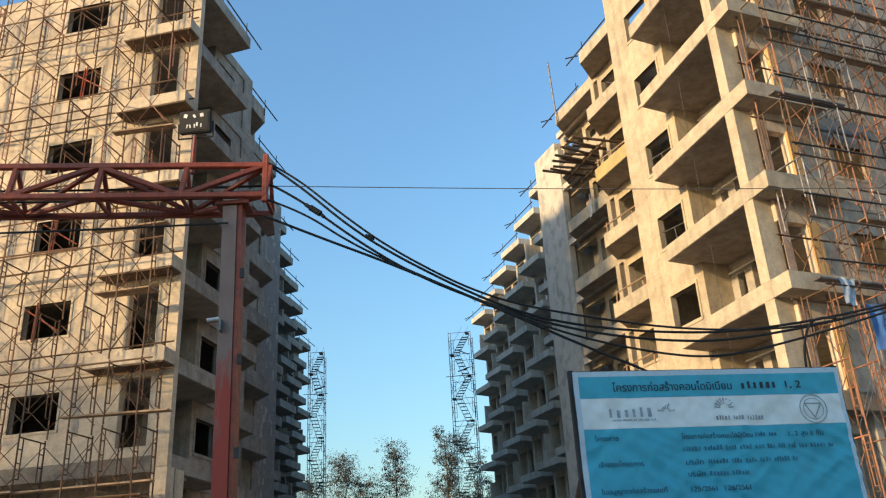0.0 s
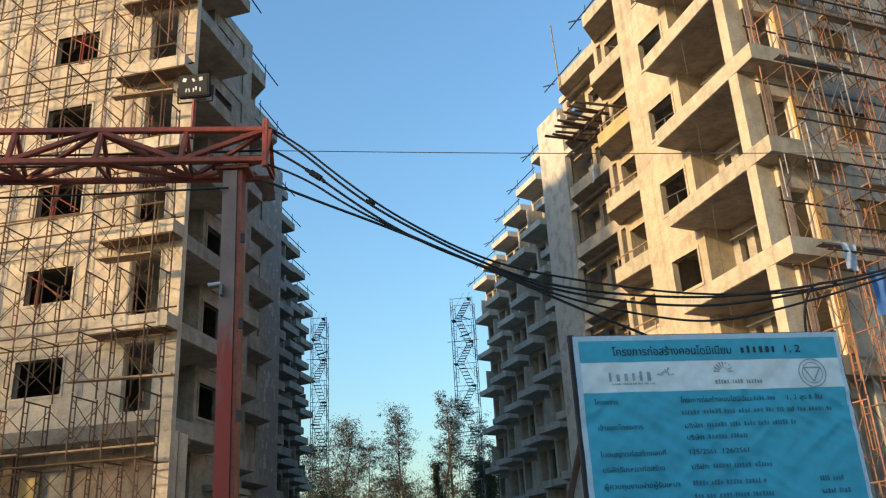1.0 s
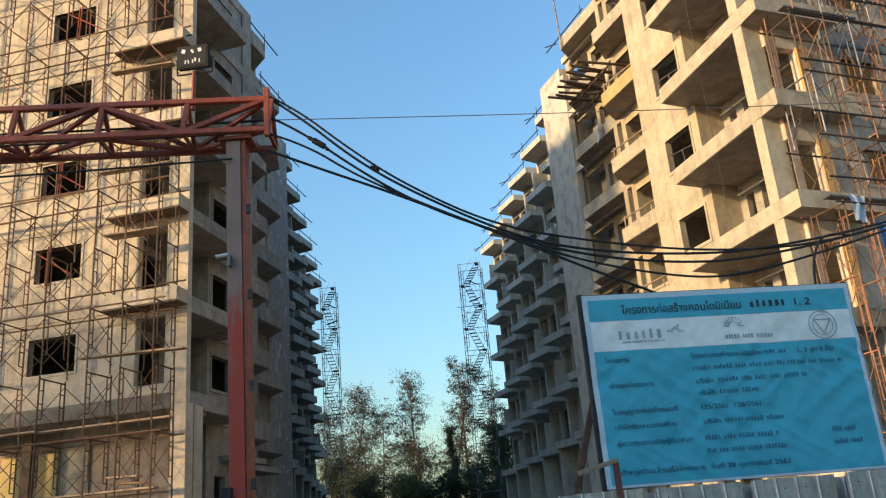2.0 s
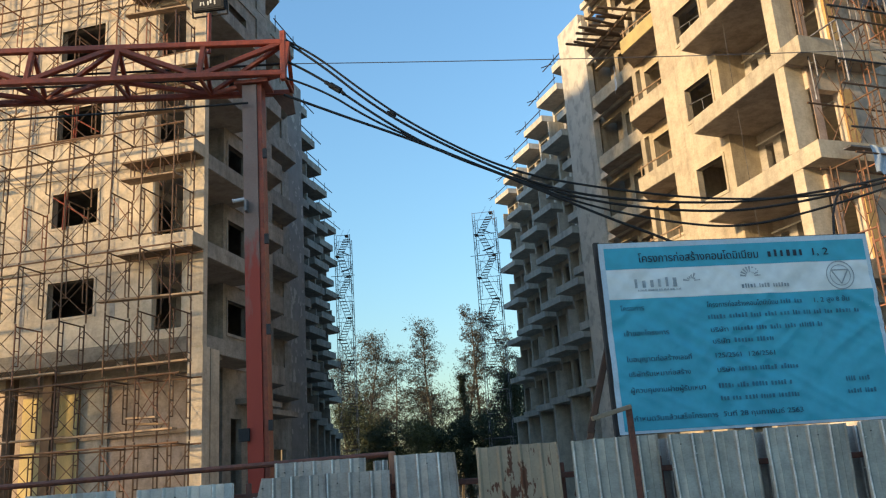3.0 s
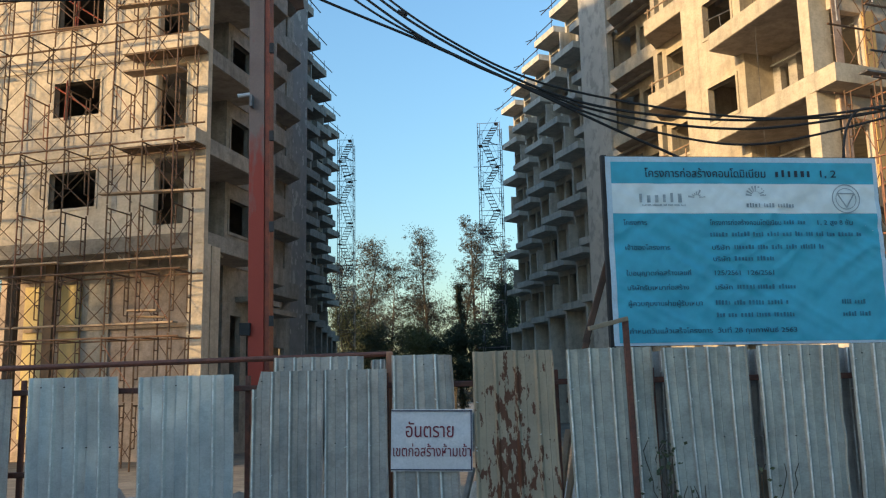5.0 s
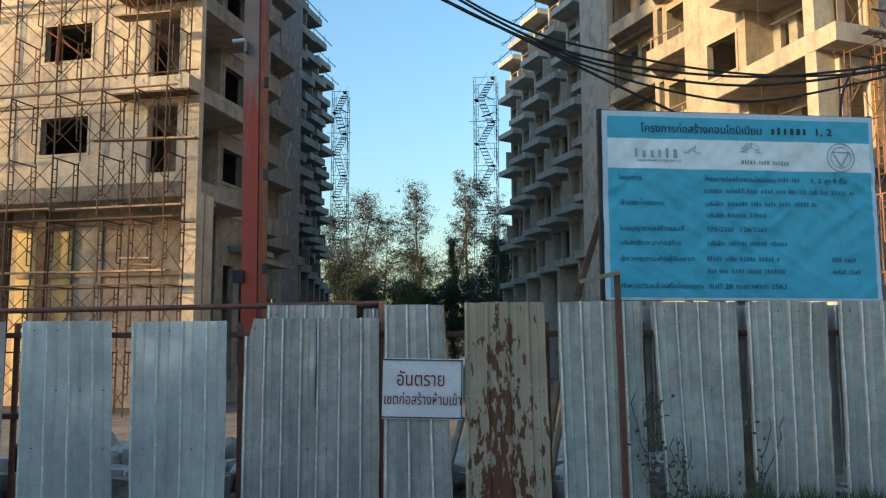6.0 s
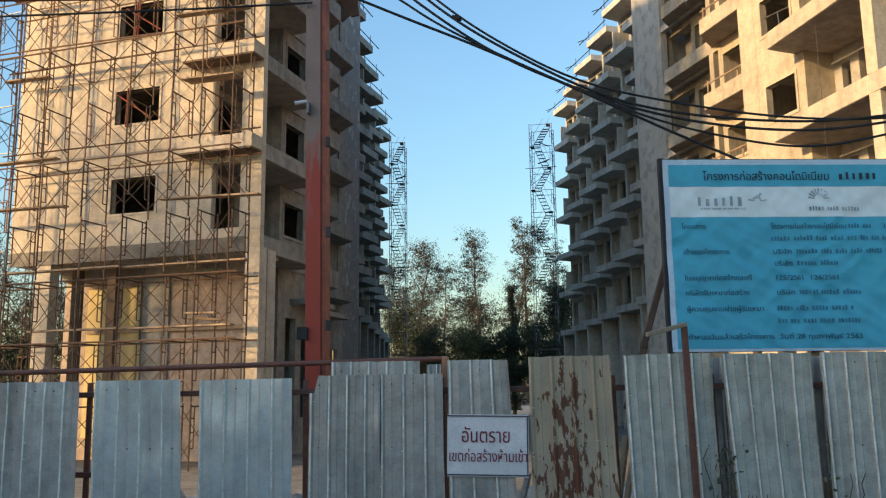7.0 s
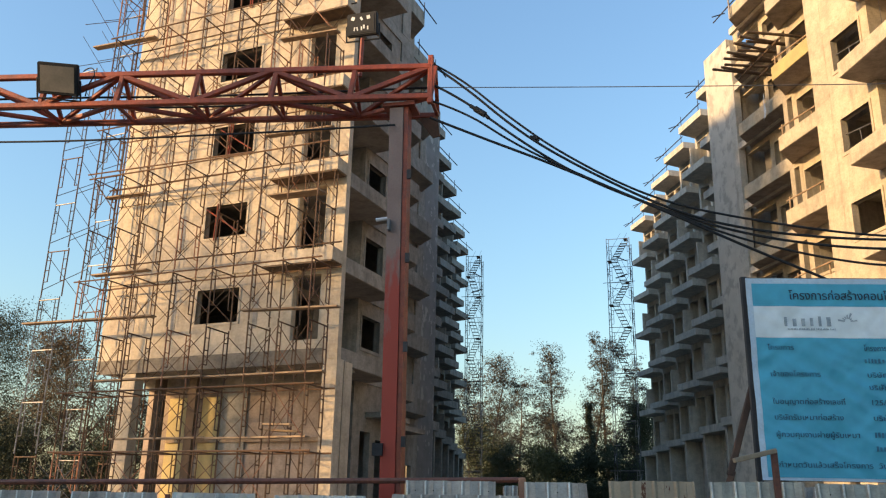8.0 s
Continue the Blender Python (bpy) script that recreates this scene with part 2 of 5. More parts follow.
def tube(bm, a, b, r, n=6):
    a, b = Vector(a), Vector(b)
    d = (b - a).normalized()
    s = d.cross(Vector((0, 0, 1)) if abs(d.z) < 0.9 else Vector((1, 0, 0))).normalized()
    w = d.cross(s)
    ends = [[bm.verts.new(p + r * (math.cos(2 * math.pi * i / n) * s + math.sin(2 * math.pi * i / n) * w)) for i in range(n)] for p in (a, b)]
    for i in range(n):
        bm.faces.new((ends[0][i], ends[1][i], ends[1][(i + 1) % n], ends[0][(i + 1) % n]))
    bm.faces.new(ends[0])
    bm.faces.new(ends[1][::-1])


def pierced(bm, us, zs, holes, place):
    """A wall cut by holes (u0, z0, u1, z1); place(u, z, side) gives the corner, side 0 outside, 1 inside."""
    us = sorted({*us, *(h[0] for h in holes), *(h[2] for h in holes)})
    zs = sorted({*zs, *(h[1] for h in holes), *(h[3] for h in holes)})
    known = {}

    def vert(i, j, s):
        if (i, j, s) not in known:
            known[i, j, s] = bm.verts.new(place(us[i], zs[j], s))
        return known[i, j, s]

    def solid(i, j):
        if not (0 <= i < len(us) - 1 and 0 <= j < len(zs) - 1):
            return False
        u, z = (us[i] + us[i + 1]) / 2, (zs[j] + zs[j + 1]) / 2
        return not any(h[0] < u < h[2] and h[1] < z < h[3] for h in holes)

    for i in range(len(us) - 1):
        for j in range(len(zs) - 1):
            if not solid(i, j):
                continue
            bm.faces.new((vert(i, j, 0), vert(i + 1, j, 0), vert(i + 1, j + 1, 0), vert(i, j + 1, 0)))
            bm.faces.new((vert(i, j + 1, 1), vert(i + 1, j + 1, 1), vert(i + 1, j, 1), vert(i, j, 1)))
            for di, dj, a, b in ((-1, 0, (0, 0), (0, 1)), (1, 0, (1, 1), (1, 0)), (0, -1, (1, 0), (0, 0)), (0, 1, (0, 1), (1, 1))):
                if not solid(i + di, j + dj):
                    bm.faces.new((vert(i + a[0], j + a[1], 0), vert(i + b[0], j + b[1], 0), vert(i + b[0], j + b[1], 1), vert(i + a[0], j + a[1], 1)))
    bmesh.ops.recalc_face_normals(bm, faces=bm.faces)
    return bm


# ---- the plan ----
Z0, STOREY, TOP = 5.65, 2.72, 7
LEVEL = [Z0 + STOREY * k for k in range(TOP + 1)]
LEFT = pose(-7.5, 22.4, 0, 0, 0, -11.9)
RIGHT = pose(8.2, 19.7, 0, 0, 0, 22.7)
FLOOR = -0.25

ground = part("ground", boxes((-400, -80, FLOOR - 0.5, 400, 1200, FLOOR)), GROUND)
tagged(ground, "bare brown dirt ground of a building site", "ground", kind="structure")
# unseen walls added to close the street behind the viewer; the west one shades the fence
south = part("wall_south", boxes((-24, -14, FLOOR, 40, -13.6, 3.5)), CONCRETE)
tagged(south, "unseen plain grey wall added across the street", "wall", kind="structure")
west = part("wall_west", boxes((-25, -16, FLOOR, -24.4, -2.6, 13.5), (-25, -2.6, FLOOR, -24.4, 1.6, 9.6)), CONCRETE)
tagged(west, "unseen plain grey wall added to shade the fence", "wall", kind="structure")


def prism(bm, points, z0, z1, rim=0.0, floor=0.0):
    """An upright prism over a plan; with rim, its top is sunk to z0 + floor inside a rim of that width."""
    low = [bm.verts.new((x, y, z0)) for x, y in points]
    high = [bm.verts.new((x, y, z1)) for x, y in points]
    n = len(points)
    bm.faces.new(low[::-1])
    top = bm.faces.new(high)
    for i in range(n):
        bm.faces.new((low[i], low[(i + 1) % n], high[(i + 1) % n], high[i]))
    bmesh.ops.recalc_face_normals(bm, faces=bm.faces)
    bm.normal_update()
    if rim:
        bmesh.ops.inset_region(bm, faces=[top], thickness=rim)
        sunk = bmesh.ops.extrude_face_region(bm, geom=[top])
        bmesh.ops.delete(bm, geom=[top], context="FACES_ONLY")
        for v in sunk["geom"]:
            if isinstance(v, bmesh.types.BMVert):
                v.co.z = z0 + floor
    bmesh.ops.recalc_face_normals(bm, faces=bm.faces)
    return bm


def building(side, place, outer, inner, step, tower_x, far0, far_step, label):
    """One block: a front with windows, three stepped bays along the alley, a stair tower and six stepped bays behind it."""
    thing = tagged(empty("apartment_building", place), label, "building", "unfinished apartment blocks")
    s = side

    def flat(points):
        return [(s * x, y) for x, y in points]

    def put(name, bm, mat, note=""):
        bmesh.ops.recalc_face_normals(bm, faces=bm.faces)
        return part(name, bm, mat, thing, note)

    def block(name, mat, x0, y0, z0, x1, y1, z1):
        return put(name, boxes((min(s * x0, s * x1), y0, z0, max(s * x0, s * x1), y1, z1)), mat)

    # front
    left = s < 0
    roof = LEVEL[6] + 0.4 if left else LEVEL[7] + 0.2
    floors = TOP - 1 if left else TOP
    # the left block takes darker concrete tones than the right one
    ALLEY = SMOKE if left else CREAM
    # the right front's plaster has sunlight put into its colour
    FRONT = PLASTER if left else PINKGREYLIT
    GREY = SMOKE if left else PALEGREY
    deep, back = (2.6, 3.78) if left else (2.2, 4.1)
    WA, WB = (4.05, 5.35) if left else (4.5, 5.78)
    edge = 0.0 if left else 0.36
    W0, W1, WZ, WH = (3.46, 5.0, 1.25, 1.05) if left else (2.78, 4.1, 1.05, 1.0)
    holes = []
    for k in range(floors):
        z = LEVEL[k]
        holes += [(W0, z + WZ, W1, z + WZ + WH), (0.66, z + 0.57, 1.58, z + 2.47) if left else (0.36, z + 0.47, 1.3, z + 2.12)]
    bm = bmesh.new()
    pierced(bm, [edge, 8.62], [Z0, roof], holes, lambda u, z, d: (s * u, 0.22 * d, z))
    put("wall", bm, FRONT, "cream plastered wall with empty window openings")
    for k in range(floors + 1):
        z = LEVEL[k]
        for i, (ya, yb) in enumerate(((0.23, 6.65), (6.66, 10.15), (10.16, 15.0))):
            if k < TOP or i == 0:
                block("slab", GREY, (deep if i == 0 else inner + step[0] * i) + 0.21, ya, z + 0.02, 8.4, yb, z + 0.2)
        if k:
            put("ledge", prism(bmesh.new(), flat([(-0.02 if left else -0.3, -0.6), (2.35, -0.6), (2.35, -0.003), (-0.02 if left else -0.24, -0.003)]), z - 0.04 if left else z, z + (0.34 if left else 0.45)), FRONT if left else CREAM)
            if left:
                # wooden plank widened over the ledge's underside, whose shade its dark colour paints
                block("formwork_board", DARKTIMBER, 0.02, -0.585, z - 0.085, 2.3, -0.03, z - 0.044)
            block("band", FRONT, 2.36, -0.035, z + 0.02, 8.61, -0.003, z + 0.16)
    for k in range(floors):
        z = LEVEL[k]
        # thin darker strips on the wall face, painting the shade of narrow recesses
        for x, h in ((5.75, 1.1), (7.35, 1.35), (2.75, 0.9)):
            block("recess", RAW, x, -0.012, z + 1.0, x + 0.16, -0.003, z + 1.0 + h)
        # dark panel added where the band's underside lies in shade
        if not left and k == 2:
            block("formwork_panel", SHADEBLUE, 1.8, -0.5, z + 2.1, 3.9, -0.42, z + 2.5)
        if not left:
            block("plywood_panel", JAMB, 1.31, -0.1, z + 0.5, 1.6, -0.004, z + 2.15)
            block("plaster_strip", BRICKPINK, 0.37, -0.02, z + 0.46, 0.62, -0.004, z + 2.7)
        # frames round the openings
        bm = bmesh.new()
        x0, x1, a, b = W0, W1, z + WZ, z + WZ + WH
        for r in ((x0 - 0.07, -0.02, a - 0.08, x1 + 0.07, 0.1, a), (x0 - 0.07, -0.02, b, x1 + 0.07, 0.1, b + 0.07), (x0 - 0.07, -0.02, a, x0, 0.1, b), (x1, -0.02, a, x1 + 0.07, 0.1, b)):
            box(bm, min(s * r[0], s * r[3]), r[1], r[2], max(s * r[0], s * r[3]), r[4], r[5])
        put("window_surround", bm, FRONT)
    block("wall", GREY, 0.25 + deep, 4.6, FLOOR, 8.4, 4.8, roof - 0.3)
    block("wall", GREY, 8.42, 0.23, Z0, 8.62, 6.9, roof)
    block("wall", GREY, 8.42, 6.91, Z0, 8.62, 15, LEVEL[6] + 0.4)
    block("wall", RAW, inner + 3.4, 4.85, FLOOR, inner + 3.6, 15, LEVEL[6])
    # ground floor of the front
    for x0, x1 in ((0.0, 0.45), (7.05, 7.6) if left else (6.5, 6.86)):
        block("column", FRONT, x0, 0.02, FLOOR, x1, 0.4, Z0)
    sunk = 1.65 if left else 0.9
    for x in (5.4, 6.72) if left else (5.3,):
        block("post", DARKTIMBER, x, sunk - 0.75, FLOOR, x + 0.3, sunk - 0.55, Z0)
    block("beam", GREY, 0.5, sunk - 0.24, Z0 - 0.42, 7.9, sunk - 0.01, Z0 - 0.004)
    bm = bmesh.new()
    pierced(bm, [0.62, 7.9], [FLOOR, Z0], [] if left else [(7.3, FLOOR + 0.01, 7.7, 2.3)], lambda u, z, d: (s * u, sunk + 0.2 * d, z))
    put("wall", bm, ROUGHWALL if left else FRONT, "unpainted brown rough wall" if left else "")
    if left:
        # band along the wall's foot, less than half the plaster's tone
        block("band", DARKBAND, 0.46, -0.03, Z0 - 0.12, 8.6, -0.004, Z0 + 0.3)
        block("wall", ALLEY, deep, sunk + 0.21, FLOOR, deep + 0.2, back - 0.004, Z0 - 0.3)
        block("ceiling_slab", GREY, 0.5, 0.05, Z0 - 0.11, 8.4, sunk + 0.3, Z0 - 0.005)
        block("timber_rail", TIMBER, 0.6, sunk - 0.12, 3.55, 6.9, sunk - 0.05, 3.66)
    for x0, x1 in ((6.0, 6.98), (4.98, 5.72)) if left else ((5.7, 6.86), (4.45, 5.28)):
        block("plywood_panel", PANEL, x0, sunk - 0.04, 0.4, x1, sunk - 0.004, 4.95)
    block("pilaster", GREY, 3.98 if left else 3.4, sunk - 0.07, FLOOR, 4.9 if left else 4.3, sunk - 0.004, 5.2)
    # bays along the alley
    ends = (6.9, 10.4, 15.3)
    tails = (4.32, 9.35, 14.05 if left else 13.8)
    for i in range(3):
        x = inner + step[0] * i
        y0, y1 = (0.35 if i == 0 else ends[i - 1]), ends[i]
        holes = []
        for k in range(floors if i == 0 else TOP - 1):
            z = LEVEL[k]
            if i == 0:
                holes += [(WA, z + 1.12, WB, z + 2.2)]
            else:
                holes += [(y0 + 0.4, z + 0.3, y0 + 1.3, z + 2.35), (y0 + 1.65, z + 1.12, y0 + 2.65, z + 2.2)]
                if not left:
                    holes += [(y0 + 2.95, z + 0.2, y1 - 0.25, z + 2.5)]
        holes += [(4.3, 0.4, 5.0, 4.1), (y1 - 1.5, 0.9, y1 - 0.7, 3.9)] if i == 0 else [(y0 + 0.9, 0.4, y0 + 2.2, 3.6), (y0 + 2.9, 1.4, y1 - 0.6, 3.6)]
        bm = bmesh.new()
        pierced(bm, [back if i == 0 else y0, y1], [FLOOR, roof + 0.1 if i == 0 else LEVEL[6] + 0.4], holes, lambda u, z, d, x=x: (s * (x + 0.2 * d), u, z))
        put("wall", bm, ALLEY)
        for k in range(TOP - 1 if i or left else TOP):
            z = LEVEL[k]
            for a, b in ([(WA, WB)] if i == 0 else [(y0 + 1.65, y0 + 2.65)]):
                bm = bmesh.new()
                for r in ((a - 0.08, z + 1.02, b + 0.08, z + 1.12), (a - 0.08, z + 2.2, b + 0.08, z + 2.28), (a - 0.08, z + 1.12, a, z + 2.2), (b, z + 1.12, b + 0.08, z + 2.2)):
                    box(bm, min(s * (x - 0.03), s * (x + 0.08)), r[0], r[1], max(s * (x - 0.03), s * (x + 0.08)), r[2], r[3])
                put("window_surround", bm, ALLEY)
        if i == 0:
            # the loggia's inner wall and its return
            bm = bmesh.new()
            pierced(bm, [0.24, back - 0.004], [Z0 - 0.29 if left else FLOOR, roof - 0.1], [(0.62, z + 0.22, back - 0.95, z + 2.44) for z in LEVEL[:floors]] + [(back - 0.62, z + 0.3, back - 0.3, z + 2.3) for z in LEVEL[:floors]], lambda u, z, d: (s * (deep + 0.2 * d), u, z))
            put("wall", bm, RAW)
            block("wall", ALLEY, x + 0.203, back, FLOOR, deep + 0.2, back + 0.2, roof + 0.1)
        if i < 2:
            block("wall", GREY, x + 0.2, y1 - 0.2, FLOOR, x + step[0] + 0.02 if i else 8.4, y1 - 0.003, LEVEL[6])
        for k in range(floors + 1):
            z = LEVEL[k]
            if i and k == TOP:
                continue
            if i:
                block("band", ALLEY, x - (0.04 if left else 0.006), tails[i] + 0.87, z, x - 0.003, y1, z + 0.42)
            else:
                block("band", ALLEY, x - (0.05 if left else 0.006), 4.42, z, x - 0.003, y1, z + 0.42)
            if k == TOP:
                continue
            if k < floors and (i == 0 or (left and k < 6)):
                block("pilaster", ALLEY, x - (0.06 if left else 0.008), y1 - 0.75, z + 0.424, x - 0.003, y1 - 0.03, z + STOREY - 0.004)
            if i == 0:
                near = 0.24 if left else 0.0
                plan = [(outer if left else -0.24, near), (outer, 4.32), (inner - 0.004, 4.4), (inner - 0.004, back - 0.006), (deep - 0.004, back - 0.006), (deep - 0.004, near)]
            else:
                ox = outer + step[0] * i + (0.15 if left else 0.0)
                plan = [(ox, y0 + 0.2), (ox, tails[i]), (x - 0.004, tails[i] + 0.85), (x - 0.004, y0 + 0.2)]
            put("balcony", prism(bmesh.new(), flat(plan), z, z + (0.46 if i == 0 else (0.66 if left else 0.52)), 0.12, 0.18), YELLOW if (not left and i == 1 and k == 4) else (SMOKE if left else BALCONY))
            # thin sheet below the slab; the right block's tone holds painted bounce light
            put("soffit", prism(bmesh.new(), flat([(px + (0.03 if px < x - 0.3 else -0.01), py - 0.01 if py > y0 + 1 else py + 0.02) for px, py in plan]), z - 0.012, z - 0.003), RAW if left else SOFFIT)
    # the corner column carries the balcony slabs
    for k in range(floors):
        z = LEVEL[k]
        a, c, d, e = (-0.2, 0.42, 0.12, 0.46) if not left else (0.36, 0.8, 0.27, 0.6)
        block("column", FRONT if left else CREAM, a, d, z + 0.47, c, e, z + STOREY)
    block("column", FRONT, 0.05, 0.55 if left else 0.3, FLOOR, 0.5, 1.0, Z0 - 0.004)
    block("canopy", ALLEY, outer + 0.6, 4.6, 4.55, inner + step[0] + 0.1, 6.88, 4.72)
    block("canopy", ALLEY, outer + step[0], 7.15, 4.5, inner + step[0] - 0.004, 10.2, 4.68)
    # unseen set-back storey, sized to keep the sun off the right block's far bays
    if left:
        for i in (1, 2):
            x = inner + step[0] * i + 1.0
            block("top_storey", GREY, x, ends[i - 1] + 0.6, LEVEL[6] + 0.21, 8.4, ends[i] + (0.0 if i == 1 else 2.3), LEVEL[7] + 0.6)
    # stair tower
    ty = 15.32
    bm = bmesh.new()
    pierced(bm, [ty, ty + 2.0], [FLOOR, 22.0], [], lambda u, z, d: (s * (tower_x + 0.18 * d), u, z))
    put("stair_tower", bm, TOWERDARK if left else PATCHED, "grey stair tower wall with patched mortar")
    block("stair_tower", GREY, tower_x + 0.19, ty, FLOOR, tower_x + 2.5, ty + 0.2, 22.0)
    if not left:
        block("stair_tower", PALEGREY, tower_x - 0.12, ty - 0.45, FLOOR, tower_x + 0.18, ty - 0.006, 21.4)
        for k in range(2, TOP):
            block("ledge", GREY, tower_x - 0.1, ty - 3.4, LEVEL[k] - 0.05, tower_x + 0.06, ty - 0.46, LEVEL[k] + 0.22)
    block("stair_tower", RAW, tower_x + 0.19, ty + 0.25, FLOOR, tower_x + 2.5, ty + 2.0, 21.6)
    # far bays
    for j in range(6):
        tx, tyj = far0[0] + far_step[0] * j, far0[1] + far_step[1] * j
        x, y0, y1 = tx + 1.15, tyj - far_step[1] + 0.35, tyj + 0.35
        if j == 0:
            y0 = ty + 2.0
        holes = []
        for k in range(TOP - 1):
            z = LEVEL[k]
            holes += [(tyj - 2.25, z + 0.2, tyj - 1.05, z + 2.4), (tyj - 0.8, z + 0.2, tyj + 0.15, z + 2.4)]
        holes += [(tyj - 2.2, FLOOR + 0.01, tyj - 0.4, 4.9)]
        bm = bmesh.new()
        pierced(bm, [y0, y1], [FLOOR, LEVEL[6] + 0.35], holes, lambda u, z, d, x=x: (s * (x + 0.2 * d), u, z))
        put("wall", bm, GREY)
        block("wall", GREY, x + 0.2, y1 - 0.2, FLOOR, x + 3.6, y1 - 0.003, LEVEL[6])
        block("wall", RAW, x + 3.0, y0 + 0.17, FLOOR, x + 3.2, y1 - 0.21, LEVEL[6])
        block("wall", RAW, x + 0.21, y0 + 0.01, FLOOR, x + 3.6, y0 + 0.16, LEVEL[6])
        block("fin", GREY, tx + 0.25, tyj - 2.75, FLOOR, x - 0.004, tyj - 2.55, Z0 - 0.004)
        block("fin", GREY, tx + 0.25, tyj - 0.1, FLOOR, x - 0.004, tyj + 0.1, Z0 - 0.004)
        # the unseen shading storey runs on behind the far bays
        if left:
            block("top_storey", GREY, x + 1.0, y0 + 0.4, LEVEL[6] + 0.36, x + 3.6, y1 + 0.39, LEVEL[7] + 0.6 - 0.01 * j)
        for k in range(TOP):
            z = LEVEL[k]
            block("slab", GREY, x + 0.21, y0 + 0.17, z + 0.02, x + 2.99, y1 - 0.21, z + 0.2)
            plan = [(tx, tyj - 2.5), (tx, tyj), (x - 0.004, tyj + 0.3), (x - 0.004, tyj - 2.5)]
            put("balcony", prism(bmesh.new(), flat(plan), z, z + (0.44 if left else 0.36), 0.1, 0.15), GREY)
            if k < TOP - 1 and (j + k) % 2 == 0:
                block("partition", GREY, tx + 0.55, tyj - 0.14, z + 0.45, x - 0.004, tyj - 0.04, z + 1.9)
    # poles tied on the topmost balconies
    tips = [(outer + step[0] * i, (4.3, 9.35, 14.05)[i]) for i in range(3)] + [(far0[0] + far_step[0] * j, far0[1] + far_step[1] * j) for j in range(6)]
    for n, (x, y) in enumerate(tips):
        bm = bmesh.new()
        z = LEVEL[6] + (0.34 if left else 0.26)
        tube(bm, (s * (x + 0.08), y - 2.3, z + 0.52), (s * (x + 0.04), y + 1.05, z + 0.37), 0.03)
        tube(bm, (s * (x + 0.1), y - 0.15, z - 0.05), (s * (x + 0.1), y - 0.15, z + 0.75), 0.018)
        tube(bm, (s * (x + 0.1), y - 2.1, z - 0.05), (s * (x + 0.1), y - 2.1, z + 0.8), 0.018)
        if not left:
            tube(bm, (s * (x - 0.3), y + 0.55, z + 0.3), (s * (x + 0.35), y + 0.6, z + 0.62), 0.026)
        put("guard_rail", bm, DARKSTEEL, "dark makeshift guard rail")
    return thing


left_block = building(-1, LEFT, 0.35, 1.5, (1.5, 4.75), 4.62, (5.67, 20.5), (1.39, 4.3), "unfinished bare concrete apartment block with open windows behind rusty scaffolding")
right_block = building(1, RIGHT, 0.15, 1.2, (1.3, 4.75), 3.45, (4.9, 20.8), (1.06, 4.05), "unfinished bare concrete apartment block with deep open balconies")


# ---- scaffolding ----
LIFT = 1.7


def frame_mesh(width):
    """A walk-through scaffold frame across x."""
    bm = bmesh.new()
    w = width
    for x in (0, w):
        tube(bm, (x, 0, 0), (x, 0, LIFT - 0.02), 0.024, 5)
    tube(bm, (0, 0, LIFT - 0.1), (w, 0, LIFT - 0.1), 0.022, 5)
    for x, q in ((0, 0.17), (w, -0.17)):
        tube(bm, (x + q, 0, 0.55), (x + q, 0, LIFT - 0.1), 0.018, 5)
        for z in (0.55, 0.95, 1.3):
            tube(bm, (x, 0, z), (x + q, 0, z), 0.015, 4)
    me = bpy.data.meshes.new("frame")
    bm.to_mesh(me)
    bm.free()
    return me


def brace_mesh(span):
    bm = bmesh.new()
    tube(bm, (0, 0, 0.25), (span, 0, 1.5), 0.013, 4)
    tube(bm, (0, 0.02, 1.5), (span, 0.02, 0.25), 0.013, 4)
    me = bpy.data.meshes.new("cross_brace")
    bm.to_mesh(me)
    bm.free()
    return me


def with_material(me, *mats):
    out = []
    for m in mats:
        c = me.copy()
        c.materials.clear()
        c.materials.append(m)
        out.append(c)
    return out


def plank_mesh(length, wide=0.24):
    bm = bmesh.new()
    box(bm, 0, -wide / 2, 0, length, wide / 2, 0.045)
    me = bpy.data.meshes.new("plank")
    bm.to_mesh(me)
    bm.free()
    return me


def hang(name, me, parent, m, label=""):
    ob = new(name, me)
    ob.parent = parent
    ob.matrix_basis = m
    return tagged(ob, label)


def scaffold(name, place, stations, ys, lifts, mats, planks, label, seed, skip=0.08, lean=0.4):
    """Frames across y at the stations along x, cross braces on both faces, loose planks."""
    rnd = random.Random(seed)
    thing = tagged(empty(name, place), label, "scaffold", "scaffolds on the site")
    frames = with_material(frame_mesh(ys[1] - ys[0]), *mats)
    gaps = {}
    for i, x in enumerate(stations):
        for n in range(lifts):
            if rnd.random() < skip * 0.4 and n > 2:
                continue
            j = rnd.uniform(-0.03, 0.03)
            hang("frame", rnd.choice(frames), thing, pose(x + j, ys[0] + rnd.uniform(-0.02, 0.02), FLOOR + LIFT * n, rnd.uniform(-lean, lean), rnd.uniform(-lean, lean), 90 + rnd.uniform(-2, 2)))
        if i + 1 < len(stations):
            span = stations[i + 1] - x
            if round(span, 2) not in gaps:
                gaps[round(span, 2)] = with_material(brace_mesh(span), *mats)
            for n in range(lifts):
                for y in ys:
                    if rnd.random() > skip:
                        hang("cross_brace", rnd.choice(gaps[round(span, 2)]), thing, pose(x, y, FLOOR + LIFT * n + rnd.uniform(-0.03, 0.03)))
    for x, y, z, length, turn, tilt, mat in planks:
        me = plank_mesh(length)
        me.materials.append(mat)
        hang("plank", me, thing, pose(x, y, z, 0, tilt, turn))
    return thing


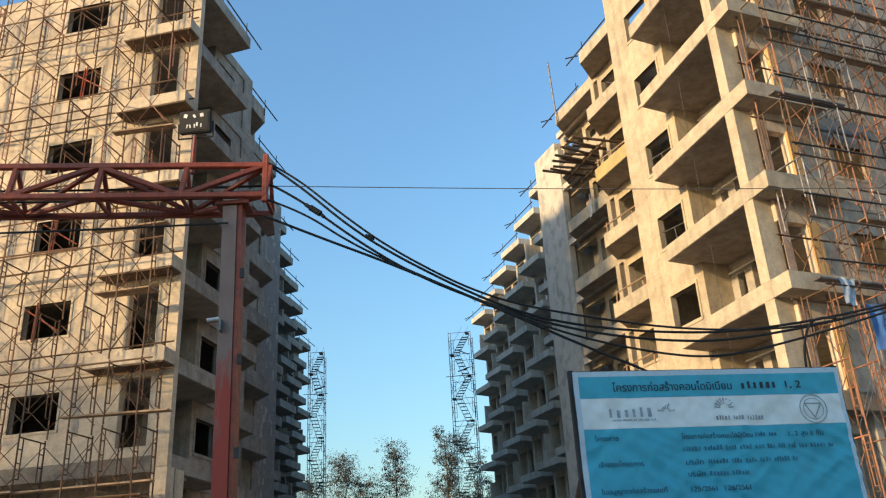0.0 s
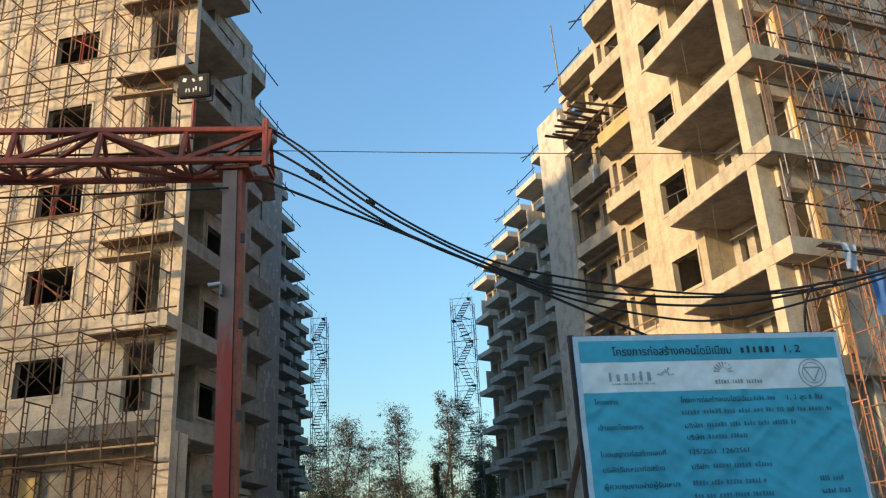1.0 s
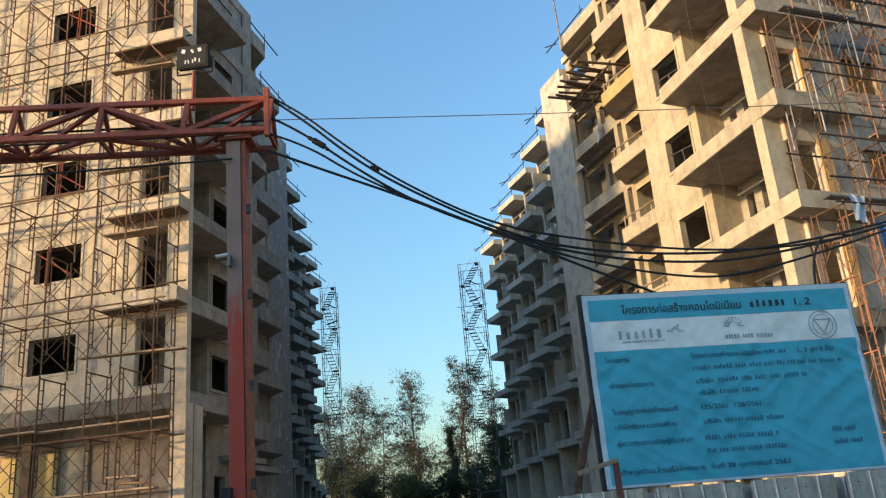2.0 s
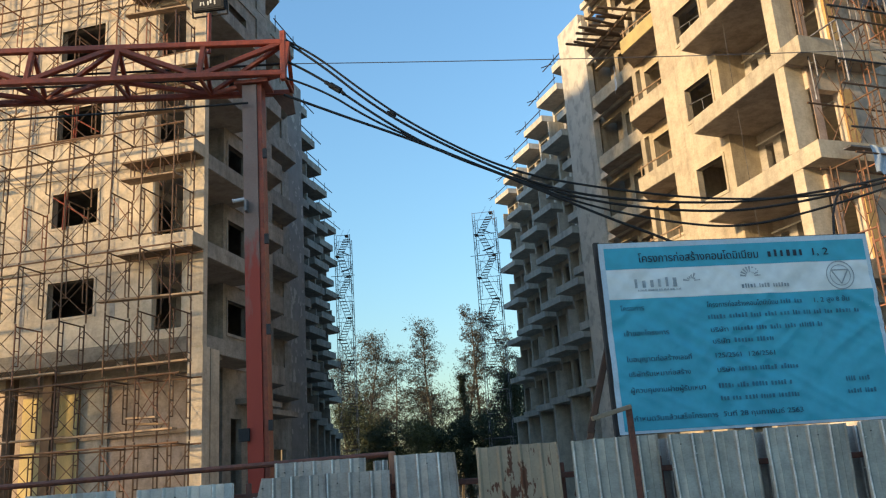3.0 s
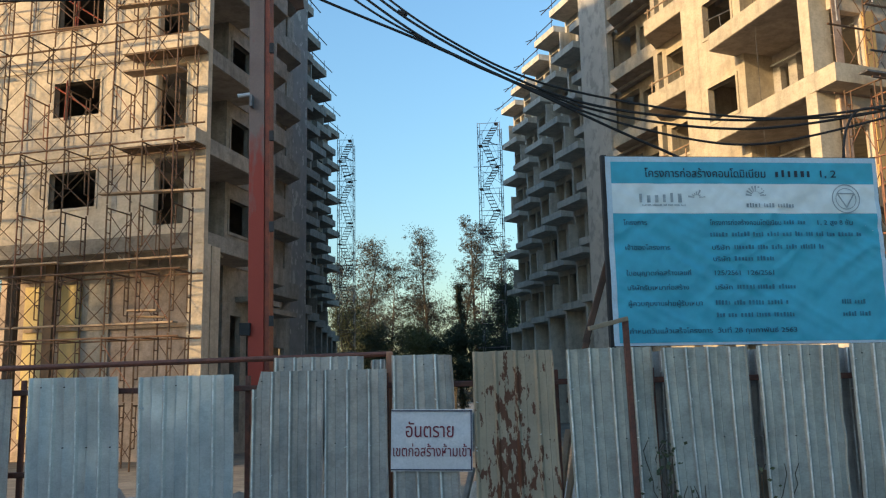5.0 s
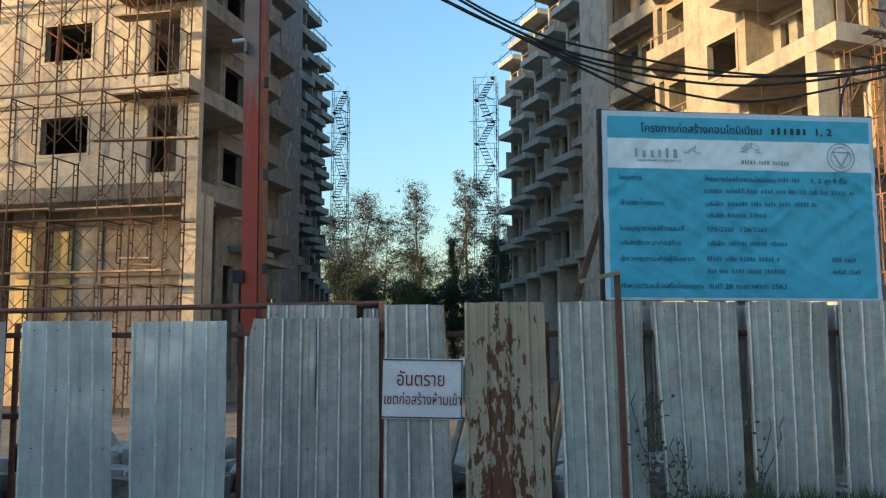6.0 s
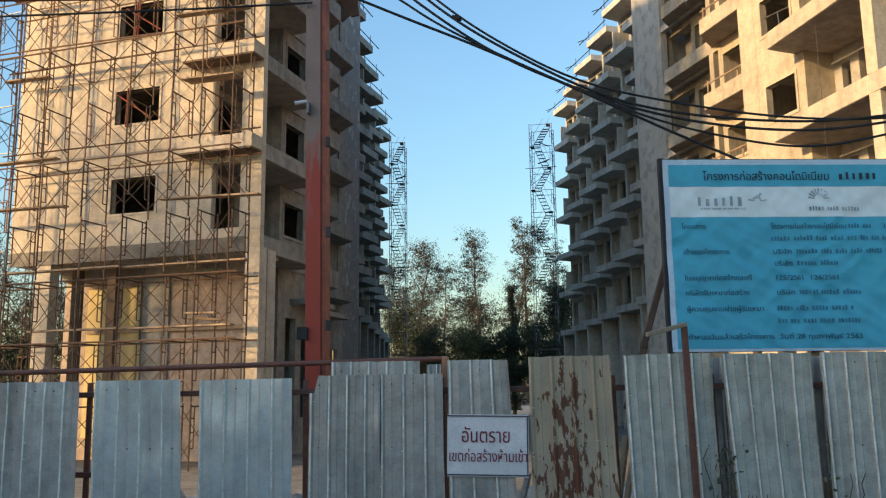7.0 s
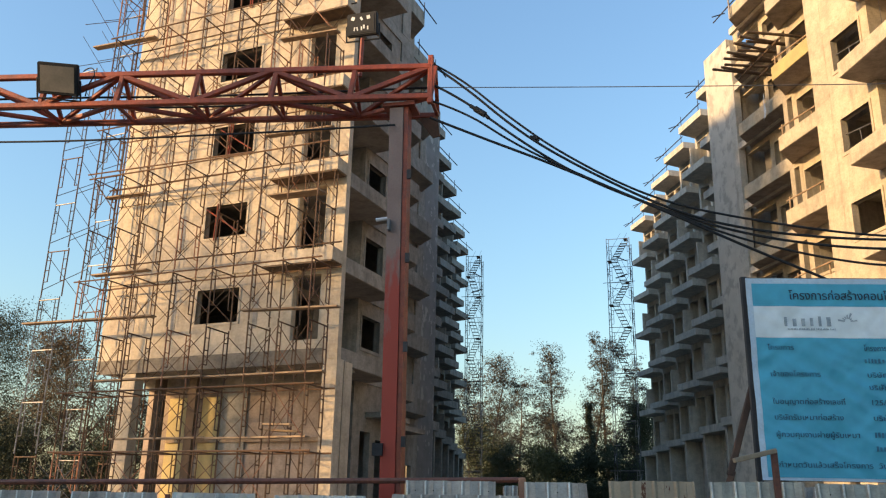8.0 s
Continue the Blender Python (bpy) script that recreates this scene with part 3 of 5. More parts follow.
def ledgers(thing, rows, mat):
    for a, b in rows:
        bm = bmesh.new()
        tube(bm, a, b, 0.026, 5)
        part("ledger", bm, mat, thing)


STATIONS = (0.1, 1.05, 2.0, 3.4, 4.8, 6.25, 7.3, 8.4)
left_planks = [(-7.7, -1.0, 5.13, 4.0, 0, 0, TIMBER), (-3.9, -0.8, 5.13, 4.0, 0, 0, TIMBER), (-6.6, -1.1, 3.42, 3.3, 0, 0, TIMBER), (-3.3, -1.1, 3.4, 3.2, 0, 0, TIMBER),
               (-10.9, -1.0, 7.08, 5.2, 0, 1, TIMBER), (-2.55, -1.0, 6.92, 3.1, 0, 2, TIMBER), (-1.95, -1.0, 10.28, 1.7, 0, 1, TIMBER), (-1.95, -0.75, 10.3, 1.7, 0, 1, TIMBER),
               (-9.85, -0.9, 16.85, 2.7, 0, 3, TIMBER), (-2.0, -1.0, 15.42, 2.0, 0, 3, TIMBER), (-2.2, -1.05, 12.2, 2.3, 0, 2, TIMBER), (-8.6, -0.6, 11.2, 1.6, 0, 1, TIMBER), (-8.6, -0.6, 13.9, 1.7, 0, 1, TIMBER),
               (-8.6, -0.7, 8.55, 2.2, 0, 0, TIMBER), (-1.6, -0.8, 3.62, 1.0, 5, 3, TIMBER), (-1.5, -1.0, 3.75, 0.9, -4, 2, TIMBER)]
front_left = scaffold("scaffold", LEFT, [-x for x in reversed(STATIONS)], (-1.4, -0.4), 13, (RUST, RUST, DARKRUST, RUST, RUSTLIGHT), left_planks, "rusty brown frame scaffold with loose planks against a plastered front", 3)
ledgers(front_left, [((-8.7, -0.45, z), (0.2, -0.45, z - 0.04)) for z in (8.9, 11.55, 14.3, 16.95, 19.7)] + [((-8.6, y, FLOOR + LIFT * n + 1.62), (0.2, y, FLOOR + LIFT * n + 1.6)) for n in (1, 2, 4, 6, 7, 9, 11) for y in (-1.43, -0.37)] + [((-8.7, -1.42, 11.75), (-2.4, -1.42, 11.6))], RUST)
side_left = scaffold("scaffold", LEFT @ pose(-10.65, 0.0, 0, 0, 0, 90), (0, 1.83, 3.66), (0.0, 0.9), 14, (GREYTUBE, GREYTUBE, RUST), [], "tall grey steel frame scaffold beside the building", 5, 0.15)
right_planks = [(0.2, -0.9, z, 2.4, 0, 0, GREYTUBE) for z in (8.5, 13.7)] + [(2.2, -0.9, z, 3.4, 0, 0.5, TIMBER) for z in (10.3, 15.4, 17.2)]
front_right = scaffold("scaffold", RIGHT, (0.1, 0.95, 1.75, 2.6, 3.5, 4.4, 5.3, 6.25, 7.3, 8.4), (-1.4, -0.4), 13, (RUSTLIGHT, RUST, RUST, GREYTUBE), right_planks, "orange and grey frame scaffold against an unfinished front", 9)
ledgers(front_right, [((-0.1, -1.42, z), (6.3, -1.42, z + 0.06)) for z in (8.8, 10.5, 11.9, 13.2, 13.9, 15.4, 16.0, 17.6)], DARKSTEEL)
ledgers(front_right, [((-0.15, y, FLOOR + LIFT * n + 1.62), (8.6, y, FLOOR + LIFT * n + 1.57)) for n in range(4, 12) for y in (-1.44, -0.36)], RUST)


def stair_tower(place, lifts, label, seed, wide):
    rnd = random.Random(seed)
    thing = tagged(empty("stair_scaffold", place), label, "scaffold", "scaffolds on the site")
    frames = with_material(frame_mesh(wide), GREYTUBE, DARKSTEEL)
    braces = with_material(brace_mesh(1.8), GREYTUBE)
    run, tread = 0.42 * wide, 0.5
    x0 = 0.5 * (wide - run - tread)
    bm = bmesh.new()
    for q in (0, tread):
        tube(bm, (x0 + q, 0.1, 0), (x0 + q + run, 1.2, LIFT), 0.022, 4)
        tube(bm, (x0 + q, 0.1, 0.8), (x0 + q + run, 1.2, LIFT + 0.8), 0.012, 4)
    for n in range(7):
        f = (n + 0.6) / 7
        box(bm, x0 + run * f, 0.1 + 1.1 * f - 0.1, LIFT * f - 0.015, x0 + run * f + tread, 0.1 + 1.1 * f + 0.1, LIFT * f + 0.015)
    me = bpy.data.meshes.new("stair_flight")
    bm.to_mesh(me)
    bm.free()
    me.materials.append(DARKSTEEL)
    across = with_material(brace_mesh(wide), DARKSTEEL)
    deck = bpy.data.meshes.new("platform")
    bm = boxes((0, 0, -0.025, 0.3, 0.8, 0))
    bm.to_mesh(deck)
    bm.free()
    deck.materials.append(GREYTUBE)
    for n in range(lifts):
        z = FLOOR + LIFT * n
        for y in (0, 1.8):
            hang("frame", rnd.choice(frames), thing, pose(0, y, z, 0, 0, rnd.uniform(-2, 2)))
        for x in (0, wide):
            hang("cross_brace", braces[0], thing, pose(x, 0, z, 0, 0, 90))
        hang("stair_flight", me, thing, pose(0, 0.2, z) if n % 2 == 0 else pose(wide, 1.6, z, 0, 0, 180))
        hang("platform", deck, thing, pose(wide - 0.45 if n % 2 == 0 else 0.0, 0.2, z + LIFT))
        if n % 3 == 1:
            hang("cross_brace", across[0], thing, pose(0, 0, z))
        if n % 4 == 2:
            bm = bmesh.new()
            tube(bm, (-0.35, -0.03, LIFT * 0.94), (wide + 0.3, -0.03, LIFT * 0.96), 0.024, 5)
            ob = part("ledger", bm, GREYTUBE, thing)
            ob.matrix_basis = pose(0, 0, z)
    for n, (q, tilt) in enumerate(((lifts - 1, 24), (lifts - 2, -20))):
        me = plank_mesh(0.9, 0.5)
        me.materials.append(DARKSTEEL)
        hang("plank", me, thing, pose(wide * 0.35, 0.3, FLOOR + LIFT * q + 0.3, 20, tilt, 8))
    return thing


stair_tower(pose(-11.3, 65.8, 0, 0, 0, 4), 13, "grey scaffold stair tower at the far end of the alley", 1, 1.25)
stair_tower(pose(-0.05, 62.8, 0, 0, 0, -6), 13, "grey scaffold stair tower at the far end of the alley", 2, 1.7)

# ---- gantry ----
gantry = tagged(empty("gantry"), "red painted steel lattice gantry on a weathered post", "gantry")


def beam_at(x, dy, z):
    return (x, 9.7 + 0.102 * (x + 2.25) + dy, z)


def bar(name, a, b, half, mat, parent, label=""):
    """A square bar from a to b."""
    bm = bmesh.new()
    box(bm, -half, -half, 0, half, half, (Vector(b) - Vector(a)).length)
    bmesh.ops.bevel(bm, geom=bm.edges[:], offset=half * 0.25, segments=1, affect="EDGES")
    ob = part(name, bm, mat, parent, label)
    ob.matrix_basis = Matrix.Translation(a) @ (Vector(b) - Vector(a)).to_track_quat("Z", "Y").to_matrix().to_4x4()
    return ob


X0, X1, ZT, ZB, DEEP = -2.25, -13.8, 7.14, 6.71, 0.5
for dy, z in ((0, ZT), (0, ZB), (DEEP, ZB - 0.03)):
    bar("chord", beam_at(X0, dy, z), beam_at(X1, dy, z), 0.037, REDSTEEL, gantry)
NODES = [X0 - 1.05 * n for n in range(12)]
for n, x in enumerate(NODES):
    bar("strut", beam_at(x, 0, ZB), beam_at(x + 0.06, 0, ZT), 0.032, REDSTEEL, gantry)
    bar("strut", beam_at(x, DEEP, ZB), beam_at(x + 0.05, 0.03, ZT), 0.026, REDSTEEL, gantry)
    bar("strut", beam_at(x, 0, ZB), beam_at(x, DEEP, ZB - 0.03), 0.022, REDSTEEL, gantry)
    if n + 1 < len(NODES):
        up = n % 2 == 0
        a, b = (ZT, ZB) if up else (ZB, ZT)
        bar("diagonal", beam_at(x, 0, a), beam_at(NODES[n + 1], 0, b), 0.033, REDSTEEL, gantry)
        bar("diagonal", beam_at(x, 0.04 if up else DEEP, a), beam_at(NODES[n + 1], DEEP if up else 0.04, b), 0.028, REDSTEEL, gantry)
        bar("diagonal", beam_at(x, 0 if up else DEEP, ZB - 0.01), beam_at(NODES[n + 1], DEEP if up else 0, ZB - 0.02), 0.028, REDSTEEL, gantry)
bar("stub", beam_at(X0, 0, ZB - 0.1), beam_at(X0, 0, ZT + 0.16), 0.035, REDSTEEL, gantry)
# the post: two flanges and a web, leaning a little
p = part("post", prism(bmesh.new(), [(-0.12, -0.12), (0.06, -0.12), (0.06, 0.12), (-0.12, 0.12)], 0, 6.86), POSTPAINT, gantry, "post with red paint worn to pinkish grey towards its top")
p.matrix_basis = pose(-2.58, 9.86, FLOOR, 0, -0.75, 0)
p = part("flange", prism(bmesh.new(), [(0.064, -0.1), (0.12, -0.1), (0.12, 0.1), (0.064, 0.1)], 0, 6.95), REDSTEEL, gantry)
p.matrix_basis = pose(-2.58, 9.86, FLOOR, 0, -0.75, 0)
part("cap_plate", boxes((-2.88, 9.7, 6.62, -2.46, 10.05, 6.66)), REDSTEEL, gantry)
bm = bmesh.new()
corners = [(0.0, 0.0), (-0.3, 0.0), (-0.06, -0.36), (0.04, -0.34)]
sides = [[bm.verts.new((X0 + u, 9.74 + d, ZB + w)) for u, w in corners] for d in (0.42, 0.46)]
bm.faces.new(sides[0])
bm.faces.new(sides[1][::-1])
for n in range(4):
    bm.faces.new((sides[0][n], sides[1][n], sides[1][(n + 1) % 4], sides[0][(n + 1) % 4]))
bmesh.ops.recalc_face_normals(bm, faces=bm.faces)
part("gusset", bm, DARKRUST, gantry, "dark rusty gusset plate")
for z in (1.2, 2.3, 3.4, 4.5, 5.6):
    p = part("bracket", boxes((0.0, -0.02, 0, 0.05, 0.02, 0.12)), DARKSTEEL, gantry)
    p.matrix_basis = pose(-2.58 + 0.122 - 0.0131 * z, 9.74, z)
p = part("clamp_box", boxes((-0.06, -0.05, 0, 0.06, 0.05, 0.14)), BLACK, gantry, "small black box")
p.matrix_basis = pose(-2.76, 9.74, 2.2)
bar("second_post", (-13.6, 8.75, FLOOR), (-13.6, 8.75, 6.7), 0.12, POSTPAINT, gantry)

# ---- floodlights, camera ----
def floodlight(place, w, h, label, back):
    thing = tagged(empty("floodlight", place), label, "floodlight", "floodlights on the gantry")
    bm = bmesh.new()
    v = box(bm, -w / 2, -0.03, 0, w / 2, 0.05, h)
    box(bm, -w * 0.38, 0.05, h * 0.12, w * 0.38, 0.13, h * 0.88)
    bmesh.ops.bevel(bm, geom=bm.edges[:], offset=0.012, segments=2, affect="EDGES")
    part("housing", bm, BLACK, thing)
    part("lens", boxes((-w * 0.42, -0.036, h * 0.1, w * 0.42, -0.032, h * 0.9)), BLACK if back else LENSGLASS, thing)
    if not back:
        for n in range(9):
            part("fin", boxes((-w * 0.4 + n * w * 0.1, 0.13, h * 0.15, -w * 0.4 + n * w * 0.1 + 0.008, 0.16, h * 0.85)), BLACK, thing)
    bm = bmesh.new()
    for x in (-w / 2 - 0.02, w / 2 + 0.02):
        tube(bm, (x, 0.02, h * 0.5), (x, 0.02, -0.06), 0.012)
    tube(bm, (-w / 2 - 0.02, 0.02, -0.06), (w / 2 + 0.02, 0.02, -0.06), 0.012)
    part("yoke", bm, BLACK, thing)
    return thing


lamp_a = floodlight(pose(-7.18, 9.08, 6.80, 30, 3, 14), 0.53, 0.42, "grey square floodlight with a dusty glass front clamped to the gantry", False)
lamp_b = floodlight(pose(-3.22, 9.75, 7.72, 8, 0, -4), 0.43, 0.32, "black floodlight seen from its back with worn white marks", True)
bm = bmesh.new()
tube(bm, (-3.22, 9.74, 7.1), (-3.22, 9.76, 7.68), 0.028)
tagged(part("lamp_pole", bm, REDSTEEL), "short red pole that carries a floodlight", "pole")
# plain white bars in place of the maker's mark
for x, z, w, t in ((-0.1, 0.09, 0.03, 12), (-0.06, 0.09, 0.03, -12), (0.0, 0.09, 0.03, 0), (0.035, 0.11, 0.04, 0), (0.09, 0.09, 0.03, 0), (-0.12, 0.24, 0.08, 20), (0.0, 0.23, 0.05, -30), (0.1, 0.24, 0.08, -10)):
    p = part("mark", boxes((-w * 0.3, -0.002, -0.026, w * 0.3, 0.002, 0.026)), WHITEPAINT, lamp_b)
    p.matrix_basis = pose(x, -0.04, z, 0, t, 0)

cctv = tagged(empty("security_camera", pose(-2.76, 9.66, 5.0)), "small grey-white bullet security camera on the post", "camera")
bm = bmesh.new()
tube(bm, (-0.10, -0.03, 0.03), (0.02, 0, 0.055), 0.022, 10)
tube(bm, (-0.115, -0.034, 0.026), (-0.10, -0.03, 0.03), 0.026, 10)
part("body", bm, SIGNPAPER, cctv)
part("lens", boxes((-0.118, -0.05, 0.012, -0.1155, -0.02, 0.04)), BLACK, cctv, "black lens front")
part("bracket", boxes((0.02, -0.015, -0.09, 0.05, 0.1, 0.05)), GREYTUBE, cctv)


# ---- cables ----
def cable(name, points, r, mat, label, group="cables over the street"):
    cu = bpy.data.curves.new(name, "CURVE")
    cu.dimensions, cu.bevel_depth, cu.bevel_resolution, cu.resolution_u = "3D", r, 2, 8
    sp = cu.splines.new("NURBS")
    sp.points.add(len(points) - 1)
    for p, q in zip(sp.points, points):
        p.co = (*q, 1)
    sp.use_endpoint_u, sp.order_u = True, 3
    tmp = bpy.data.objects.new(name, cu)
    scene.collection.objects.link(tmp)
    bpy.context.view_layer.update()
    me = bpy.data.meshes.new_from_object(tmp.evaluated_get(bpy.context.evaluated_depsgraph_get()))
    bpy.data.objects.remove(tmp)
    me.materials.clear()
    me.materials.append(mat)
    return tagged(new(name, me), label, "cable", group)


B = "thick black power cable sagging from the gantry"
cable("power_cable", [(-2.25, 9.72, 7.2), (-1.9, 9.8, 7.02), (-1.3, 9.85, 6.46), (-0.6, 9.93, 5.9), (0.5, 10.07, 5.28), (1.6, 10.2, 5.02), (3.0, 10.37, 4.8), (4.4, 10.5, 4.77), (5.7, 10.65, 5.02), (8.5, 10.9, 5.8), (12, 11.2, 7)], 0.015, BLACK, B)
cable("power_cable", [(-2.25, 9.72, 7.18), (-1.85, 9.81, 6.9), (-1.17, 9.87, 6.25), (-0.5, 9.93, 5.78), (0.63, 10.08, 5.17), (1.46, 10.18, 4.91), (2.6, 10.31, 4.77), (3.8, 10.43, 4.75), (5.72, 10.65, 5.05), (8.5, 10.9, 5.8), (12, 11.2, 7)], 0.017, BLACK, B)
cable("power_cable", [(-2.25, 9.72, 6.9), (-1.9, 9.8, 6.74), (-1.03, 9.88, 6.02), (-0.3, 9.97, 5.55), (0.6, 10.1, 5.17), (1.46, 10.18, 4.85), (2.6, 10.31, 4.66), (3.7, 10.43, 4.64), (5.71, 10.65, 5.01), (8.5, 10.9, 5.8), (12, 11.2, 7)], 0.017, BLACK, B)
cable("power_cable", [(-2.25, 9.72, 6.66), (-1.8, 9.79, 6.5), (-1.2, 9.85, 6.05), (-0.5, 9.95, 5.68), (0.63, 10.08, 5.14), (1.45, 10.18, 4.78), (2.5, 10.31, 4.52), (3.3, 10.39, 4.42), (4.2, 10.5, 4.58), (5.7, 10.65, 4.97), (8.5, 10.9, 5.8), (12, 11.2, 7)], 0.015, BLACK, B)
cable("power_cable", [(-2.25, 9.72, 6.42), (-1.6, 9.82, 6.14), (-0.76, 9.92, 5.79), (0.2, 10.03, 5.34), (1.0, 10.13, 4.95), (1.71, 10.21, 4.6), (2.6, 10.3, 4.2), (4, 10.4, 3.4)], 0.018, BLACK, "thin black cable running down behind the project sign")
cable("power_cable", [(5.0, 10.55, 4.9), (4.75, 10.55, 4.95), (4.55, 10.5, 4.75), (4.42, 10.45, 4.35), (4.4, 10.4, 3.9)], 0.016, BLACK, "black drop cable curling down behind the project sign")
cable("wire", [(-2.2, 9.75, 6.86), (1.2, 10.13, 6.79), (6, 10.6, 6.75), (16, 12, 6.9)], 0.006, GREYTUBE, "thin grey wire stretched level across the street")
cable("power_cable", [(-2.7, 9.7, 6.34), (-4.1, 9.52, 6.26), (-5.4, 9.36, 6.21), (-8, 9.1, 6.15), (-13, 8.8, 6.4)], 0.014, BLACK, "black cable slung below the gantry")
for dz in (0.08, 0.16, 0.24):
    cable("power_cable", [beam_at(-2.3, 0.25, ZB + dz + 0.02), beam_at(-5, 0.28, ZB + dz - 0.03), beam_at(-8, 0.25, ZB + dz + 0.02), beam_at(-13, 0.28, ZB + dz)], 0.016, BLACK, "black cable laid inside the gantry")
cable("wire", [(-6.95, 9.2, 7.2), (-6.8, 9.15, 7.25), (-6.72, 9.15, 7.1), (-6.85, 9.2, 7.0), (-6.9, 9.25, 6.85)], 0.008, BLACK, "loose coil of black wire beside a floodlight")
for place, r, half in ((pose(-1.62, 9.82, 6.5, 0, 40, 0), 0.042, 0.085), (pose(-0.93, 9.9, 6.12, 0, 38, 0), 0.028, 0.035)):
    bm = bmesh.new()
    tube(bm, (-half, 0, 0), (half, 0, 0.01), r, 8)
    tube(bm, (-half * 1.9, 0, -0.005), (-half, 0, 0), r * 0.65, 8)
    tube(bm, (half, 0, 0.01), (half * 1.8, 0, 0), r * 0.6, 8)
    bmesh.ops.bevel(bm, geom=bm.edges[:], offset=r * 0.12, segments=1, affect="EDGES")
    ob = tagged(part("cable_joint", bm, BLACK), "black taped joint on a power cable", "cable joint", "cable joints")
    ob.matrix_basis = place

# ---- fence ----
fence = tagged(empty("fence", pose(0, 0, -0.03)), "patched fence of battered galvanised corrugated sheets", "fence")


def sheet(x0, x1, b0, b1, top, y, mat, seed, low=FLOOR + 0.02, label="", notch=0.0, pitch=0.215):
    """One ribbed sheet: x0..x1 along its top edge, b0..b1 along the bottom."""
    rnd = random.Random(seed)
    wide = x1 - x0
    n = max(2, round(wide / pitch))
    prof = []
    for i in range(n):
        c = (i + 0.06) / n
        q = 1 / wide
        prof += [(c, 0.0), (c + 0.016 * q, -0.024), (c + 0.021 * q, -0.029), (c + 0.029 * q, -0.029), (c + 0.034 * q, -0.024), (c + 0.052 * q, 0.0)]
        for g in (0.56,):
            d = (i + g) / n
            prof += [(d, 0.0), (d + 0.010 * q, -0.0045), (d + 0.018 * q, 0.0)]
    prof += [(1 - 0.022 * q, 0.0), (1 - 0.008 * q, -0.02), (1.0, -0.02)]
    bm = bmesh.new()
    rows = 16
    grid = []
    for r in range(rows + 1):
        f = r / rows
        line = []
        for c, d in prof:
            x = (b0 + (b1 - b0) * c) * (1 - f) + (x0 + wide * c) * f
            t = top + (rnd.uniform(-0.004, 0.004) if r == rows else 0)
            if notch and c < 0.1:
                t -= notch
            z = low + (t - low) * f
            dent = 0.024 * noise.noise(Vector((x * 1.7 + seed * 3.1, z * 1.3, seed))) + 0.012 * noise.noise(Vector((x * 6, z * 4, seed + 5.5)))
            edge = 0.03 * max(0.0, noise.noise(Vector((seed * 1.3, z * 2.5, 2)))) if c > 0.97 or c < 0.03 else 0
            curl = 0.05 * max(0.0, f - 0.88) / 0.12 * max(0.0, noise.noise(Vector((seed * 2.1, c * 2, 7)))) * (1 if c > 0.8 or c < 0.2 else 0)
            line.append(bm.verts.new((x + edge * 0.5, y + d + dent - edge - curl, z - curl * 0.6)))
        grid.append(line)
    for r in range(rows):
        for i in range(len(prof) - 1):
            bm.faces.new((grid[r][i], grid[r][i + 1], grid[r + 1][i + 1], grid[r + 1][i]))
            # crest faces take the lighter slot that carries the painted highlight
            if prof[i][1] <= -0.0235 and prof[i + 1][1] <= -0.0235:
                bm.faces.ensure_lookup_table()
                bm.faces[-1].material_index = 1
    thick = bmesh.ops.extrude_face_region(bm, geom=bm.faces[:])
    for v in thick["geom"]:
        if isinstance(v, bmesh.types.BMVert):
            v.co.y += 0.004
    bmesh.ops.recalc_face_normals(bm, faces=bm.faces)
    for f in bm.faces:
        f.smooth = True
    ob = part("sheet", bm, mat, fence, label)
    ob.data.set_sharp_from_angle(angle=radians(28))
    ob.data.materials.append(mat if mat is RUSTSHEET else CRESTLIGHT)
    # small bright facets scattered along the ribs
    bm = bmesh.new()
    for _ in range(9):
        i, z = rnd.randrange(n), rnd.uniform(low + 0.3, top - 0.1)
        f = (z - low) / (top - low)
        c = (i + 0.06) / n + (0.028 + rnd.uniform(-0.02, 0.03)) / wide
        x = (b0 + (b1 - b0) * c) * (1 - f) + (x0 + wide * c) * f
        a = Vector((rnd.uniform(-1, 1), 0, rnd.uniform(-0.6, 0.6))).normalized() * rnd.uniform(0.008, 0.02)
        b = Vector((-a.z, 0, a.x)) * 0.5
        o = Vector((x, y - 0.045, z))
        q = bm.verts.new(o + Vector((0, -0.008, 0)))
        ring = [bm.verts.new(o + Vector((0, 0.03, 0)) + s_) for s_ in (a, b, -a, -b)]
        for j in range(4):
            bm.faces.new((q, ring[j], ring[(j + 1) % 4]))
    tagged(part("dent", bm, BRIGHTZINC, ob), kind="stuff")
    # screws along three rails
    bm = bmesh.new()
    for z in (0.45, 1.05, top - 0.1):
        for i in range(n):
            if rnd.random() < 0.35:
                f = (z - low) / (top - low)
                c = (i + 0.62) / n
                x = (b0 + (b1 - b0) * c) * (1 - f) + (x0 + wide * c) * f
                tube(bm, (x, y - 0.012, z), (x, y + 0.01, z), 0.007, 6)
    if bm.verts:
        tagged(part("screw", bm, DARKSTEEL, ob), kind="stuff")
    else:
        bm.free()
    return ob


